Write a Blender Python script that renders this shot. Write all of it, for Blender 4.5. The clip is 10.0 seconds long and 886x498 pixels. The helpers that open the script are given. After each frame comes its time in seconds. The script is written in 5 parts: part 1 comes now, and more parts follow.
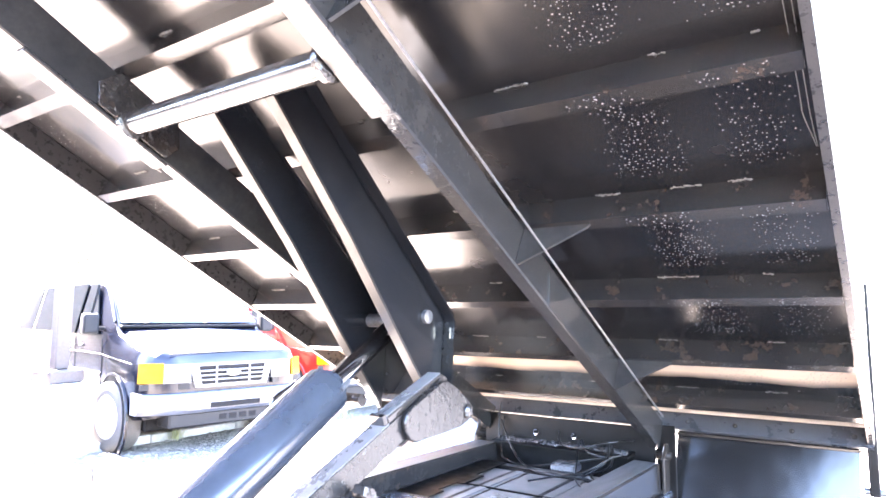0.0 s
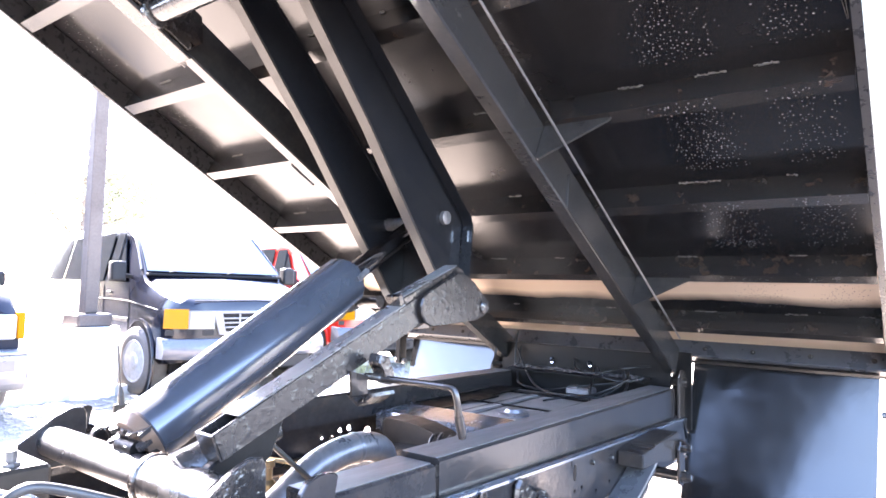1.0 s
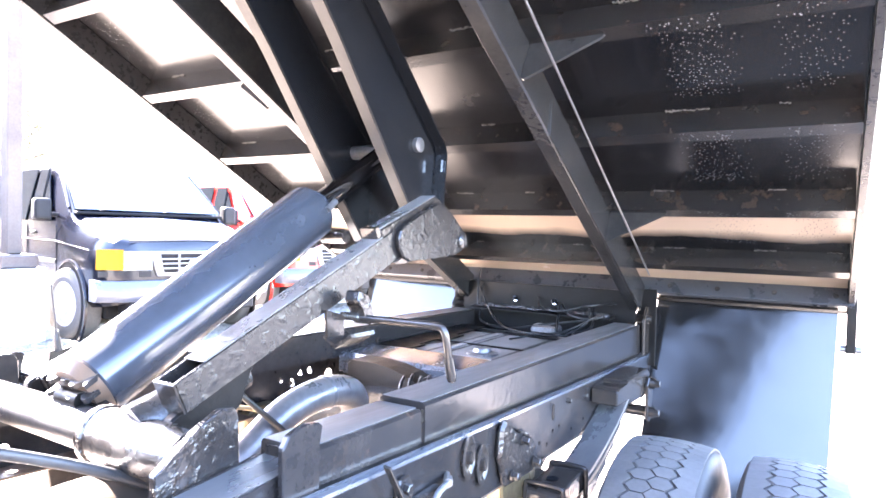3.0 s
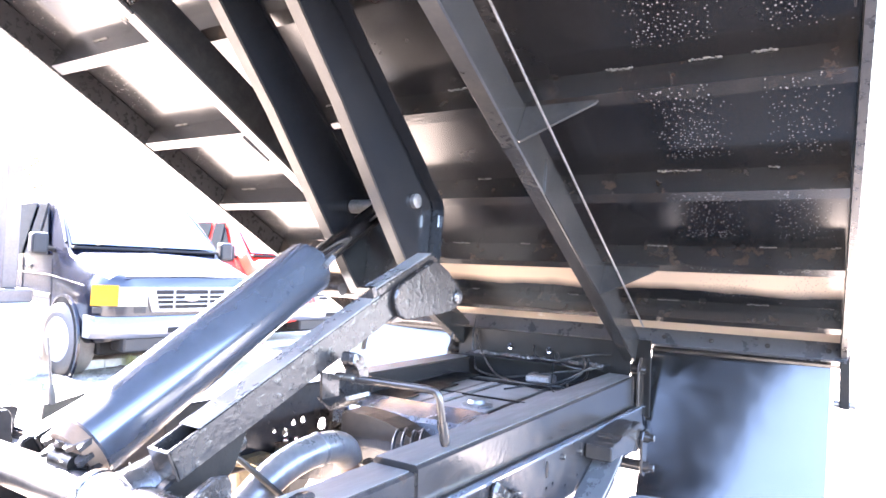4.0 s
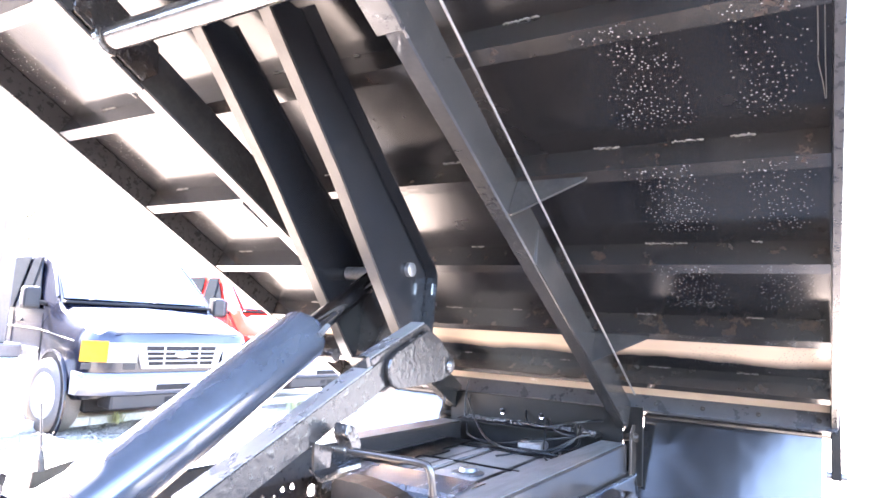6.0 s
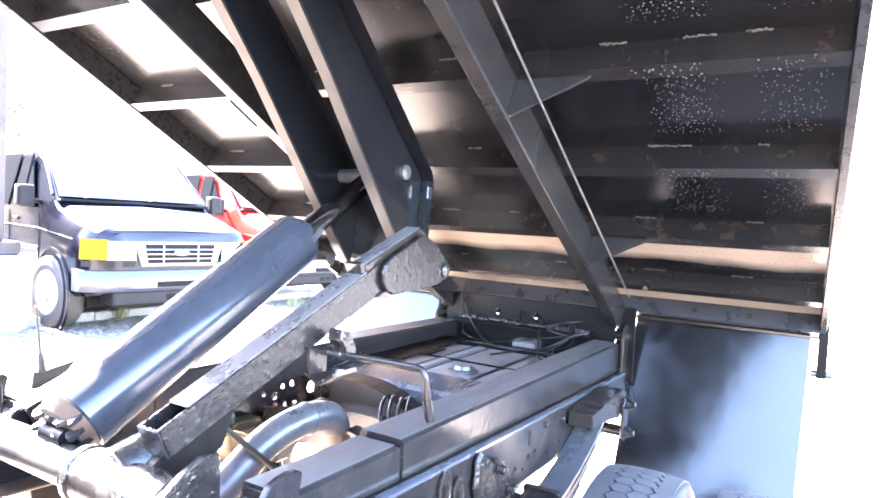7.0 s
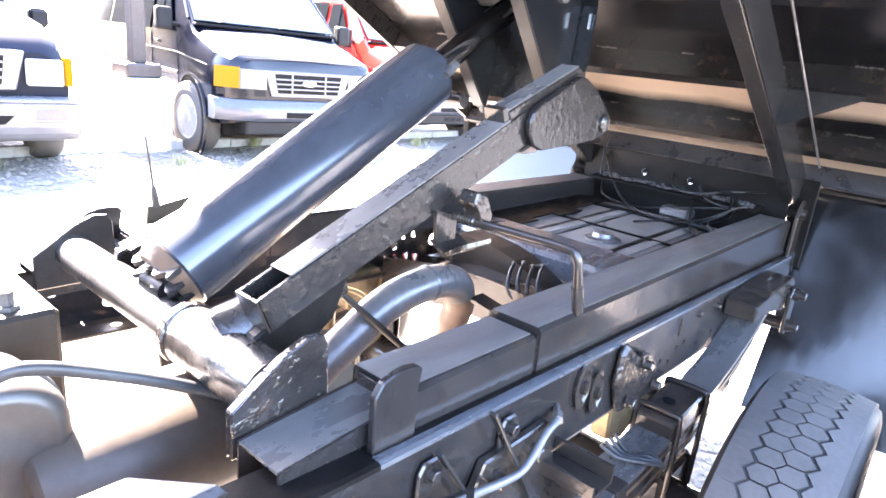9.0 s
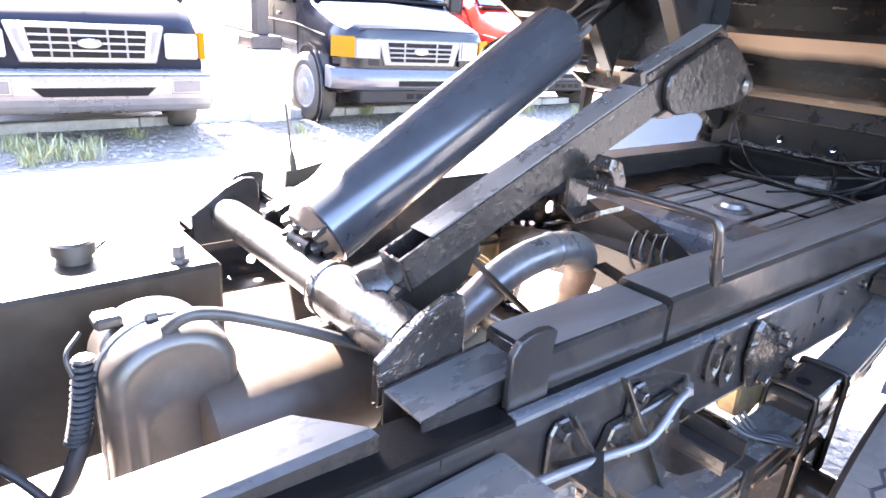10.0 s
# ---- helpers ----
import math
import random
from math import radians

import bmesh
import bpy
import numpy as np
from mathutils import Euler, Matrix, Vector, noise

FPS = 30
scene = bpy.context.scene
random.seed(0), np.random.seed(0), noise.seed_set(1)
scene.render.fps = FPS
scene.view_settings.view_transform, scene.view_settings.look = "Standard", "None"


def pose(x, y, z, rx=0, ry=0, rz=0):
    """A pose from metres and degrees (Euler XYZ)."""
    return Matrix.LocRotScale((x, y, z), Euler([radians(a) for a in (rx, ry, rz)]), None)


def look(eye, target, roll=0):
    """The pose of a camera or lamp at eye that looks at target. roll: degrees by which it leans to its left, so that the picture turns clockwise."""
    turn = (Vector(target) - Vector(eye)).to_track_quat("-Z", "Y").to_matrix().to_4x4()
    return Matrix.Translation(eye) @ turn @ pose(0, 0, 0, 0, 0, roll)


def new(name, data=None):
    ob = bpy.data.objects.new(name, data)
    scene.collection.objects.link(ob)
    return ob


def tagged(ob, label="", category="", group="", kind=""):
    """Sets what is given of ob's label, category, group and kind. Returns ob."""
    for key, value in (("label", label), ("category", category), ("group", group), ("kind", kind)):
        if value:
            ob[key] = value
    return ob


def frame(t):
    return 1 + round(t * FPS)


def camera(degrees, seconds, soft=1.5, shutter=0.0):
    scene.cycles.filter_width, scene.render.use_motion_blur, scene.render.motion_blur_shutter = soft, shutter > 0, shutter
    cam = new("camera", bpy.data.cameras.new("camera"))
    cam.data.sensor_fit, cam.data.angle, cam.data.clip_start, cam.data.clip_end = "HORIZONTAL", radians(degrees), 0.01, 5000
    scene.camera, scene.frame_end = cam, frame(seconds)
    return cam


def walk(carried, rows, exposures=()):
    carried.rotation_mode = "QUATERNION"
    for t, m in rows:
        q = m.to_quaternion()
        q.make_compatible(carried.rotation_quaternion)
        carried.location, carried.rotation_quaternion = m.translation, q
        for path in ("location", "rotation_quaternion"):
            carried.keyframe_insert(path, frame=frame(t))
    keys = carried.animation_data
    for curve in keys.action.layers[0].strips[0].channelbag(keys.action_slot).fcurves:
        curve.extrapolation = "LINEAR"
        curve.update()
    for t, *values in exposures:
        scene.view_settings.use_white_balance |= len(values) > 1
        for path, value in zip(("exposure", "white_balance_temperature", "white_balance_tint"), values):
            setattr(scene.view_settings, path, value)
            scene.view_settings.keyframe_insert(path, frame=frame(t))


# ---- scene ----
cam = camera(69.73, 10.0, soft=1.6)
# seconds, eye, target, roll
PATH = [
    (0, (1.225, -0.774, 1.500), (0.089, 0.858, 1.712), 0.13),
    (0.5, (1.236, -0.742, 1.460), (0.087, 0.891, 1.588), -0.44),
    (1, (1.229, -0.759, 1.292), (0.034, 0.840, 1.417), 1.42),
    (1.5, (1.166, -0.703, 1.268), (0.094, 0.984, 1.339), 1.21),
    (2, (1.118, -0.701, 1.263), (0.072, 1.003, 1.286), 1.02),
    (3.5, (1.078, -0.697, 1.280), (0.036, 1.009, 1.211), 1.70),
    (4, (1.091, -0.716, 1.323), (0.055, 0.994, 1.379), 2.27),
    (4.5, (1.099, -0.737, 1.367), (0.071, 0.969, 1.542), 2.39),
    (5, (1.107, -0.752, 1.368), (0.096, 0.954, 1.626), 3.16),
    (6.5, (1.112, -0.752, 1.351), (0.080, 0.953, 1.519), 2.76),
    (7, (1.097, -0.717, 1.373), (0.092, 1.009, 1.286), 3.13),
    (7.5, (1.052, -0.680, 1.404), (0.203, 1.106, 1.107), -0.13),
    (8, (0.998, -0.622, 1.417), (0.046, 1.087, 1.004), 0.24),
    (8.5, (0.940, -0.540, 1.376), (-0.079, 1.122, 0.929), 4.36),
    (9, (0.912, -0.531, 1.357), (-0.314, 0.935, 0.765), 5.83),
    (9.5, (0.897, -0.554, 1.354), (-0.440, 0.780, 0.696), 6.99),
    (10, (0.894, -0.576, 1.352), (-0.525, 0.641, 0.642), 4.11),
]
EXPOSURES = [(t, e, 6300 if t < 8.5 else 6600, 22) for t, e in ((0.0, 6.95), (0.5, 6.45), (1.0, 5.85), (1.5, 5.35), (2.0, 5.88), (3.5, 6.6), (4.5, 6.85), (5.0, 6.85), (6.5, 6.7), (8.0, 5.95), (9.0, 5.95), (10.0, 5.62))]
walk(cam, [(t, look(e, a, r)) for t, e, a, r in PATH], EXPOSURES)

# ---- light ----
SUN_TURN, SUN_HIGH = 88.0, 42.5          # degrees left of the truck's rear axis, and above the horizon
world = bpy.data.worlds.new("sky")
scene.world = world
world.use_nodes = True
wn = world.node_tree.nodes
sky = wn.new("ShaderNodeTexSky")
sky.sky_type = "NISHITA"
sky.sun_disc = False
sky.sun_elevation = radians(SUN_HIGH)
sky.sun_rotation = radians(-SUN_TURN)
sky.dust_density = 1.3
wn["Background"].inputs["Strength"].default_value = 0.10
world.node_tree.links.new(sky.outputs["Color"], wn["Background"].inputs["Color"])
to_sun = Vector((-math.sin(radians(SUN_TURN)) * math.cos(radians(SUN_HIGH)), math.cos(radians(SUN_TURN)) * math.cos(radians(SUN_HIGH)), math.sin(radians(SUN_HIGH))))
sun = new("sun", bpy.data.lights.new("sun", "SUN"))
sun.data.energy, sun.data.angle, sun.data.color = 5.0, radians(0.53), (1.0, 0.94, 0.85)
sun.matrix_world = look(to_sun * 50, (0, 0, 0))


# ---- materials ----
def surface(name, base, other=None, rough=0.5, metal=0.0, grain=40.0, wear=3.0, bump=0.1, coat=0.0, spread=0.12, mix=0.6, relief=0.004, spec=0.5, runs=0.0, streak=1.0, rust=0.0):
    """Two-scale procedural surface: base and other colour mixed by large stains, fine grain in roughness and relief."""
    m = bpy.data.materials.new(name)
    m.use_nodes = True
    n, l = m.node_tree.nodes, m.node_tree.links
    b = n["Principled BSDF"]
    co = n.new("ShaderNodeTexCoord")
    big, fine = n.new("ShaderNodeTexNoise"), n.new("ShaderNodeTexNoise")
    big.inputs["Scale"].default_value, fine.inputs["Scale"].default_value = wear, grain
    big.inputs["Detail"].default_value, fine.inputs["Detail"].default_value = 6.0, 4.0
    big.inputs["Roughness"].default_value = 0.65
    stretch = n.new("ShaderNodeVectorMath")
    stretch.operation = "MULTIPLY"
    stretch.inputs[1].default_value = (1.0, streak, 1.0)
    l.new(co.outputs["Object"], stretch.inputs[0])
    for t in (big, fine):
        l.new(stretch.outputs["Vector"], t.inputs["Vector"])
    ramp = n.new("ShaderNodeValToRGB")
    other = other or tuple(c * 0.7 for c in base)
    ramp.color_ramp.elements[0].position, ramp.color_ramp.elements[1].position = 0.5 - 0.5 * (1 - mix) - 0.05, 0.5 + 0.5 * (1 - mix) + 0.05
    ramp.color_ramp.elements[0].color, ramp.color_ramp.elements[1].color = (*base, 1), (*other, 1)
    l.new(big.outputs["Fac"], ramp.inputs["Fac"])
    mul = n.new("ShaderNodeMix")
    mul.data_type, mul.blend_type = "RGBA", "MULTIPLY"
    mul.inputs[0].default_value = 0.5
    l.new(ramp.outputs["Color"], mul.inputs[6])
    grey = n.new("ShaderNodeMapRange")
    grey.inputs["From Min"].default_value, grey.inputs["From Max"].default_value = 0.25, 0.75
    grey.inputs["To Min"].default_value, grey.inputs["To Max"].default_value = 0.7, 1.3
    l.new(fine.outputs["Fac"], grey.inputs["Value"])
    l.new(grey.outputs["Result"], mul.inputs[7])
    colour = mul.outputs[2]
    if rust:
        spots, amount, brown = n.new("ShaderNodeTexNoise"), n.new("ShaderNodeMapRange"), n.new("ShaderNodeMix")
        spots.inputs["Scale"].default_value, spots.inputs["Detail"].default_value = 17.0, 8.0
        spots.inputs["Roughness"].default_value = 0.7
        l.new(stretch.outputs["Vector"], spots.inputs["Vector"])
        amount.inputs["From Min"].default_value, amount.inputs["From Max"].default_value = 0.56, 0.70
        amount.inputs["To Max"].default_value = rust
        l.new(spots.outputs["Fac"], amount.inputs["Value"])
        brown.data_type = "RGBA"
        l.new(amount.outputs["Result"], brown.inputs[0])
        l.new(colour, brown.inputs[6])
        brown.inputs[7].default_value = (0.052, 0.030, 0.018, 1)
        colour = brown.outputs[2]
    l.new(colour, b.inputs["Base Color"])
    r = n.new("ShaderNodeMapRange")
    r.inputs["From Min"].default_value, r.inputs["From Max"].default_value = 0.3, 0.7
    r.inputs["To Min"].default_value, r.inputs["To Max"].default_value = max(rough - spread, 0.03), min(rough + spread, 1.0)
    l.new(big.outputs["Fac"], r.inputs["Value"])
    l.new(r.outputs["Result"], b.inputs["Roughness"])
    b.inputs["Metallic"].default_value = metal
    b.inputs["Specular IOR Level"].default_value = spec
    b.inputs["Coat Weight"].default_value = coat
    b.inputs["Coat Roughness"].default_value = 0.08
    bp = n.new("ShaderNodeBump")
    bp.inputs["Strength"].default_value, bp.inputs["Distance"].default_value = bump, relief
    if runs:
        drip, mask, total = n.new("ShaderNodeTexNoise"), n.new("ShaderNodeMapRange"), n.new("ShaderNodeMath")
        drip.inputs["Scale"].default_value, drip.inputs["Detail"].default_value = 46.0, 4.0
        l.new(co.outputs["Object"], drip.inputs["Vector"])
        mask.inputs["From Min"].default_value, mask.inputs["From Max"].default_value = 0.55, 0.72
        mask.inputs["To Max"].default_value = runs
        l.new(drip.outputs["Fac"], mask.inputs["Value"])
        total.operation = "ADD"
        l.new(mask.outputs["Result"], total.inputs[0])
        l.new(fine.outputs["Fac"], total.inputs[1])
        l.new(total.outputs["Value"], bp.inputs["Height"])
    else:
        l.new(fine.outputs["Fac"], bp.inputs["Height"])
    l.new(bp.outputs["Normal"], b.inputs["Normal"])
    return m


def pane(name, tint=(0.02, 0.025, 0.03), rough=0.03):
    m = bpy.data.materials.new(name)
    m.use_nodes = True
    b = m.node_tree.nodes["Principled BSDF"]
    b.inputs["Base Color"].default_value = (*tint, 1)
    b.inputs["Roughness"].default_value = rough
    b.inputs["Specular IOR Level"].default_value = 0.8
    return m


BED_PAINT = surface("black_bed_paint", (0.006, 0.006, 0.0072), (0.016, 0.0142, 0.0125), rough=0.17, grain=160, wear=3.5, bump=0.1, relief=0.0006, mix=0.55, spread=0.08, spec=0.2)
MEMBER_PAINT = surface("dull_black_member_paint", (0.006, 0.006, 0.0068), (0.013, 0.0115, 0.010), rough=0.2, grain=110, wear=9, bump=0.35, relief=0.0012, mix=0.45, spread=0.08, spec=0.36, streak=1.0, rust=0.45)
ARM_PAINT = surface("glossy_black_arm_paint", (0.0045, 0.005, 0.0062), (0.009, 0.0088, 0.009), rough=0.15, grain=60, wear=6, bump=0.14, relief=0.0008, mix=0.5, spread=0.06, spec=0.24)
ARM_SIDE = surface("pitted_black_arm_side", (0.0065, 0.0063, 0.0067), (0.013, 0.0112, 0.0098), rough=0.25, grain=75, wear=14, bump=0.55, relief=0.0016, mix=0.4, spread=0.07, spec=0.36, runs=0.9, rust=0.12)
WORN_PAINT = surface("worn_black_edge_paint", (0.008, 0.008, 0.009), (0.026, 0.024, 0.023), rough=0.3, metal=0.0, grain=260, wear=45, bump=0.35, relief=0.0008, mix=0.25, spread=0.08, spec=0.35)
# browner and lighter than the arms' sides
FLANGE_PAINT = surface("brown_black_edge", (0.007, 0.0062, 0.0055), (0.020, 0.0165, 0.0135), rough=0.4, grain=120, wear=22, bump=0.4, relief=0.001, mix=0.4, spec=0.22)
SILL_PAINT = surface("black_sill_paint", (0.009, 0.0095, 0.0105), (0.026, 0.024, 0.022), rough=0.18, grain=70, wear=12, bump=0.4, relief=0.0011, mix=0.4, spread=0.08, spec=0.3, runs=0.6)
FRAME_PAINT = surface("black_frame_paint", (0.0085, 0.0078, 0.0078), (0.028, 0.023, 0.019), rough=0.14, grain=60, wear=11, bump=0.45, relief=0.0016, mix=0.4, spread=0.07, spec=0.36, runs=0.6, rust=0.3)
RAIL_SIDE = surface("black_rail_side_paint", (0.0075, 0.0076, 0.0085), (0.020, 0.0175, 0.016), rough=0.2, grain=60, wear=11, bump=0.35, relief=0.0012, mix=0.4, spread=0.07, spec=0.26, runs=0.6, rust=0.3)
ROUGH_PAINT = surface("black_paint_over_rust", (0.006, 0.006, 0.0065), (0.024, 0.02, 0.017), rough=0.14, grain=85, wear=16, bump=0.8, relief=0.0026, mix=0.4, spread=0.06, spec=0.45, runs=1.0, rust=0.3)
BAR_PAINT = surface("blue_black_bar_paint", (0.017, 0.0185, 0.022), (0.030, 0.030, 0.031), rough=0.32, grain=90, wear=12, bump=0.35, relief=0.001, mix=0.5, spec=0.35)
RUST = surface("rusty_paint", (0.03, 0.024, 0.021), (0.12, 0.07, 0.038), rough=0.5, grain=40, wear=14, bump=0.5, relief=0.004, mix=0.45)
CYL_PAINT = surface("black_cylinder_paint", (0.022, 0.0255, 0.032), (0.027, 0.0305, 0.037), rough=0.22, grain=30, wear=5, bump=0.06, relief=0.001, spread=0.03, spec=0.8)
CHROME = surface("chromed_rod", (0.55, 0.56, 0.58), (0.4, 0.4, 0.42), rough=0.12, metal=1.0, grain=60, wear=9, bump=0.02, relief=0.0005, spread=0.06)
STEEL = surface("worn_steel", (0.16, 0.16, 0.165), (0.06, 0.055, 0.05), rough=0.36, metal=0.6, grain=120, wear=26, bump=0.3, relief=0.001)
PIPE = surface("painted_exhaust", (0.095, 0.095, 0.098), (0.15, 0.135, 0.12), rough=0.34, metal=0.5, grain=60, wear=9, bump=0.3, relief=0.002)
DUSTY = surface("dusty_grey_black", (0.034, 0.0345, 0.036), (0.085, 0.081, 0.076), rough=0.3, grain=60, wear=12, bump=0.2, relief=0.0015, spec=0.8, streak=0.4)
# blue-grey base carries part of the sky's sheen
LEDGE = surface("glossy_sky_tinted_flange", (0.028, 0.034, 0.044), (0.048, 0.052, 0.058), rough=0.22, grain=120, wear=18, bump=0.25, relief=0.001, mix=0.4, spec=1.0, streak=0.2, coat=0.6)
BROWN = surface("oil_brown_steel", (0.006, 0.005, 0.004), (0.022, 0.0165, 0.011), rough=0.45, grain=60, wear=14, bump=0.4, relief=0.002, mix=0.5, spec=0.25)
# paler than the sleeve's paint below
TUBE_PAINT = surface("paler_tube_paint", (0.016, 0.0155, 0.0155), (0.038, 0.034, 0.030), rough=0.33, grain=70, wear=10, bump=0.4, relief=0.0014, mix=0.5, spec=0.6)
SLEEVE_PAINT = surface("blotched_black_sleeve_paint", (0.006, 0.006, 0.0065), (0.032, 0.028, 0.024), rough=0.24, grain=60, wear=13, bump=0.5, relief=0.0018, mix=0.35, spec=0.6, runs=0.6)
RUBBER = surface("tyre_rubber", (0.034, 0.033, 0.0325), (0.054, 0.0525, 0.0505), rough=0.62, grain=90, wear=9, bump=0.35, relief=0.002)
SIDEWALL = surface("tyre_sidewall_rubber", (0.014, 0.0135, 0.013), (0.026, 0.024, 0.022), rough=0.6, grain=70, wear=9, bump=0.3, relief=0.002, spec=0.25)
GROOVE = surface("tyre_groove", (0.02, 0.02, 0.021), (0.015, 0.015, 0.016), rough=0.9, grain=90, wear=9, bump=0.2, relief=0.002)
FLAP = surface("mud_flap_plastic", (0.0035, 0.0036, 0.0042), (0.010, 0.0095, 0.009), rough=0.15, grain=9, wear=5, bump=0.12, relief=0.006, spread=0.06)
FLAP.node_tree.nodes["Principled BSDF"].inputs["Specular IOR Level"].default_value = 0.43
HOSE = surface("hose_rubber", (0.016, 0.016, 0.017), (0.03, 0.03, 0.03), rough=0.45, grain=90, wear=20, bump=0.2, relief=0.001, spec=0.3)
WIRE = surface("black_wire_sleeve", (0.004, 0.004, 0.0045), (0.008, 0.008, 0.008), rough=0.4, grain=90, wear=20, bump=0.2, relief=0.001, spec=0.25)
GREY_HOSE = surface("grey_air_hose", (0.09, 0.095, 0.105), (0.06, 0.062, 0.068), rough=0.4, grain=90, wear=20, bump=0.2, relief=0.001)
PLASTIC = surface("black_moulded_plastic", (0.022, 0.019, 0.017), (0.036, 0.032, 0.028), rough=0.38, grain=90, wear=6, bump=0.15, relief=0.0015, spec=0.5)
WATER = pane("water_drops", (0.075, 0.077, 0.08), 0.1)
WELD = surface("weld_bead", (0.09, 0.085, 0.08), (0.04, 0.036, 0.033), rough=0.4, metal=0.4, grain=160, wear=60, bump=0.5, relief=0.002)
BRASS = surface("oily_brass_fitting", (0.18, 0.13, 0.06), (0.06, 0.045, 0.03), rough=0.45, metal=0.6, grain=60, wear=20, bump=0.3, relief=0.002)
MUFFLER = surface("heat_stained_muffler", (0.034, 0.024, 0.016), (0.056, 0.041, 0.029), rough=0.48, metal=0.1, grain=60, wear=8, bump=0.25, relief=0.001)
CONCRETE = surface("sunlit_concrete", (0.30, 0.252, 0.200), (0.215, 0.182, 0.147), rough=0.9, grain=6, wear=0.35, bump=0.3, relief=0.01, mix=0.4)
GRAVEL = surface("gravel_bed", (0.17, 0.152, 0.128), (0.085, 0.075, 0.062), rough=0.95, grain=30, wear=7, bump=0.9, relief=0.03, mix=0.6)
STONE = surface("gravel_stone", (0.21, 0.188, 0.158), (0.09, 0.08, 0.067), rough=0.9, grain=20, wear=12, bump=0.3, relief=0.004)
ASPHALT = surface("parking_asphalt", (0.125, 0.108, 0.094), (0.095, 0.084, 0.075), rough=0.95, grain=25, wear=0.6, bump=0.3, relief=0.01)
# for the added ground sheet that dims bounced light
BOUNCE_CUT = surface("bounce_cut_ground", (0.070, 0.066, 0.063), (0.048, 0.046, 0.045), rough=0.95, grain=25, wear=0.6, bump=0.3, relief=0.01)
KERB = surface("kerb_concrete", (0.26, 0.25, 0.235), (0.19, 0.182, 0.172), rough=0.9, grain=20, wear=4, bump=0.3, relief=0.006)
WEED = surface("weed_leaf", (0.12, 0.145, 0.055), (0.22, 0.2, 0.1), rough=0.6, grain=20, wear=6, bump=0.1)
LEAF = surface("tree_leaf", (0.16, 0.20, 0.09), (0.24, 0.26, 0.13), rough=0.6, grain=8, wear=1.5, bump=0.1)
BARK = surface("tree_bark", (0.12, 0.09, 0.065), (0.06, 0.045, 0.035), rough=0.9, grain=14, wear=5, bump=0.8, relief=0.02)
WHITE_CONC = surface("painted_white_concrete", (0.8, 0.79, 0.76), (0.62, 0.6, 0.57), rough=0.8, grain=14, wear=4, bump=0.3, relief=0.006)
POLE_METAL = surface("brown_grey_pole_paint", (0.050, 0.040, 0.034), (0.036, 0.029, 0.025), rough=0.6, metal=0.0, grain=40, wear=4, bump=0.1, spec=0.2)
CAR_BLACK = surface("black_car_paint", (0.002, 0.0025, 0.005), (0.003, 0.0035, 0.006), rough=0.2, grain=3, wear=1, bump=0.0, coat=0.0, spread=0.04)
CAR_BLACK.node_tree.nodes["Principled BSDF"].inputs["Specular IOR Level"].default_value = 0.25
CAR_RED = surface("red_car_paint", (0.28, 0.012, 0.006), (0.24, 0.010, 0.006), rough=0.2, grain=3, wear=1, bump=0.0, coat=0.3, spread=0.04)
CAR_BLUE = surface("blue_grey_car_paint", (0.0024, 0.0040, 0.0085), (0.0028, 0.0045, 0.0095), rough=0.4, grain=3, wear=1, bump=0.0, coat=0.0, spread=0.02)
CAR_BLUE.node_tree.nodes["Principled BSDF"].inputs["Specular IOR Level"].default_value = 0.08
CAR_SILVER = surface("silver_car_trim", (0.11, 0.113, 0.12), (0.09, 0.092, 0.098), rough=0.28, metal=0.4, grain=5, wear=2, bump=0.0, spread=0.05)
BUMPER = surface("grey_bumper", (0.03, 0.034, 0.045), (0.025, 0.028, 0.036), rough=0.35, grain=30, wear=4, bump=0.05, coat=0.1)
CHROME_TRIM = surface("bright_silver_trim", (0.17, 0.172, 0.178), (0.13, 0.132, 0.138), rough=0.25, metal=0.5, grain=5, wear=2, bump=0.0, spread=0.05)
GRILLE = surface("grey_grille", (0.06, 0.062, 0.066), (0.045, 0.046, 0.05), rough=0.35, grain=30, wear=4, bump=0.05)
MIRROR_BLACK = surface("mirror_housing", (0.004, 0.004, 0.0045), (0.007, 0.007, 0.0075), rough=0.6, grain=60, wear=6, bump=0.1, spec=0.15)
PLATE_BLACK = surface("greasy_black_plate", (0.0018, 0.0018, 0.002), (0.0055, 0.005, 0.0045), rough=0.4, grain=120, wear=14, bump=0.4, relief=0.0012, mix=0.5, spec=0.10)
TANK_TOP = surface("dusty_tank_plastic", (0.095, 0.093, 0.090), (0.14, 0.135, 0.128), rough=0.45, grain=40, wear=5, bump=0.15, relief=0.001)
CAR_TYRE = surface("car_tyre_rubber", (0.045, 0.042, 0.039), (0.06, 0.056, 0.052), rough=0.75, grain=60, wear=9, bump=0.2, spec=0.25)
RAIL_DUST = surface("dusty_rail_top", (0.026, 0.027, 0.029), (0.085, 0.083, 0.081), rough=0.4, grain=160, wear=30, bump=0.35, relief=0.001, mix=0.55, spec=0.8, streak=0.12)
DARK = surface("dark_opening", (0.004, 0.004, 0.0045), (0.006, 0.006, 0.006), rough=0.8, grain=30, wear=4, bump=0.1, spec=0.08)
GLASS = pane("car_glass", (0.006, 0.007, 0.008), 0.05)
GLASS.node_tree.nodes["Principled BSDF"].inputs["Specular IOR Level"].default_value = 0.08
LAMP_GLASS = pane("headlight_lens", (0.22, 0.23, 0.25), 0.06)
SCREEN = pane("windscreen_glass", (0.02, 0.028, 0.036), 0.03)
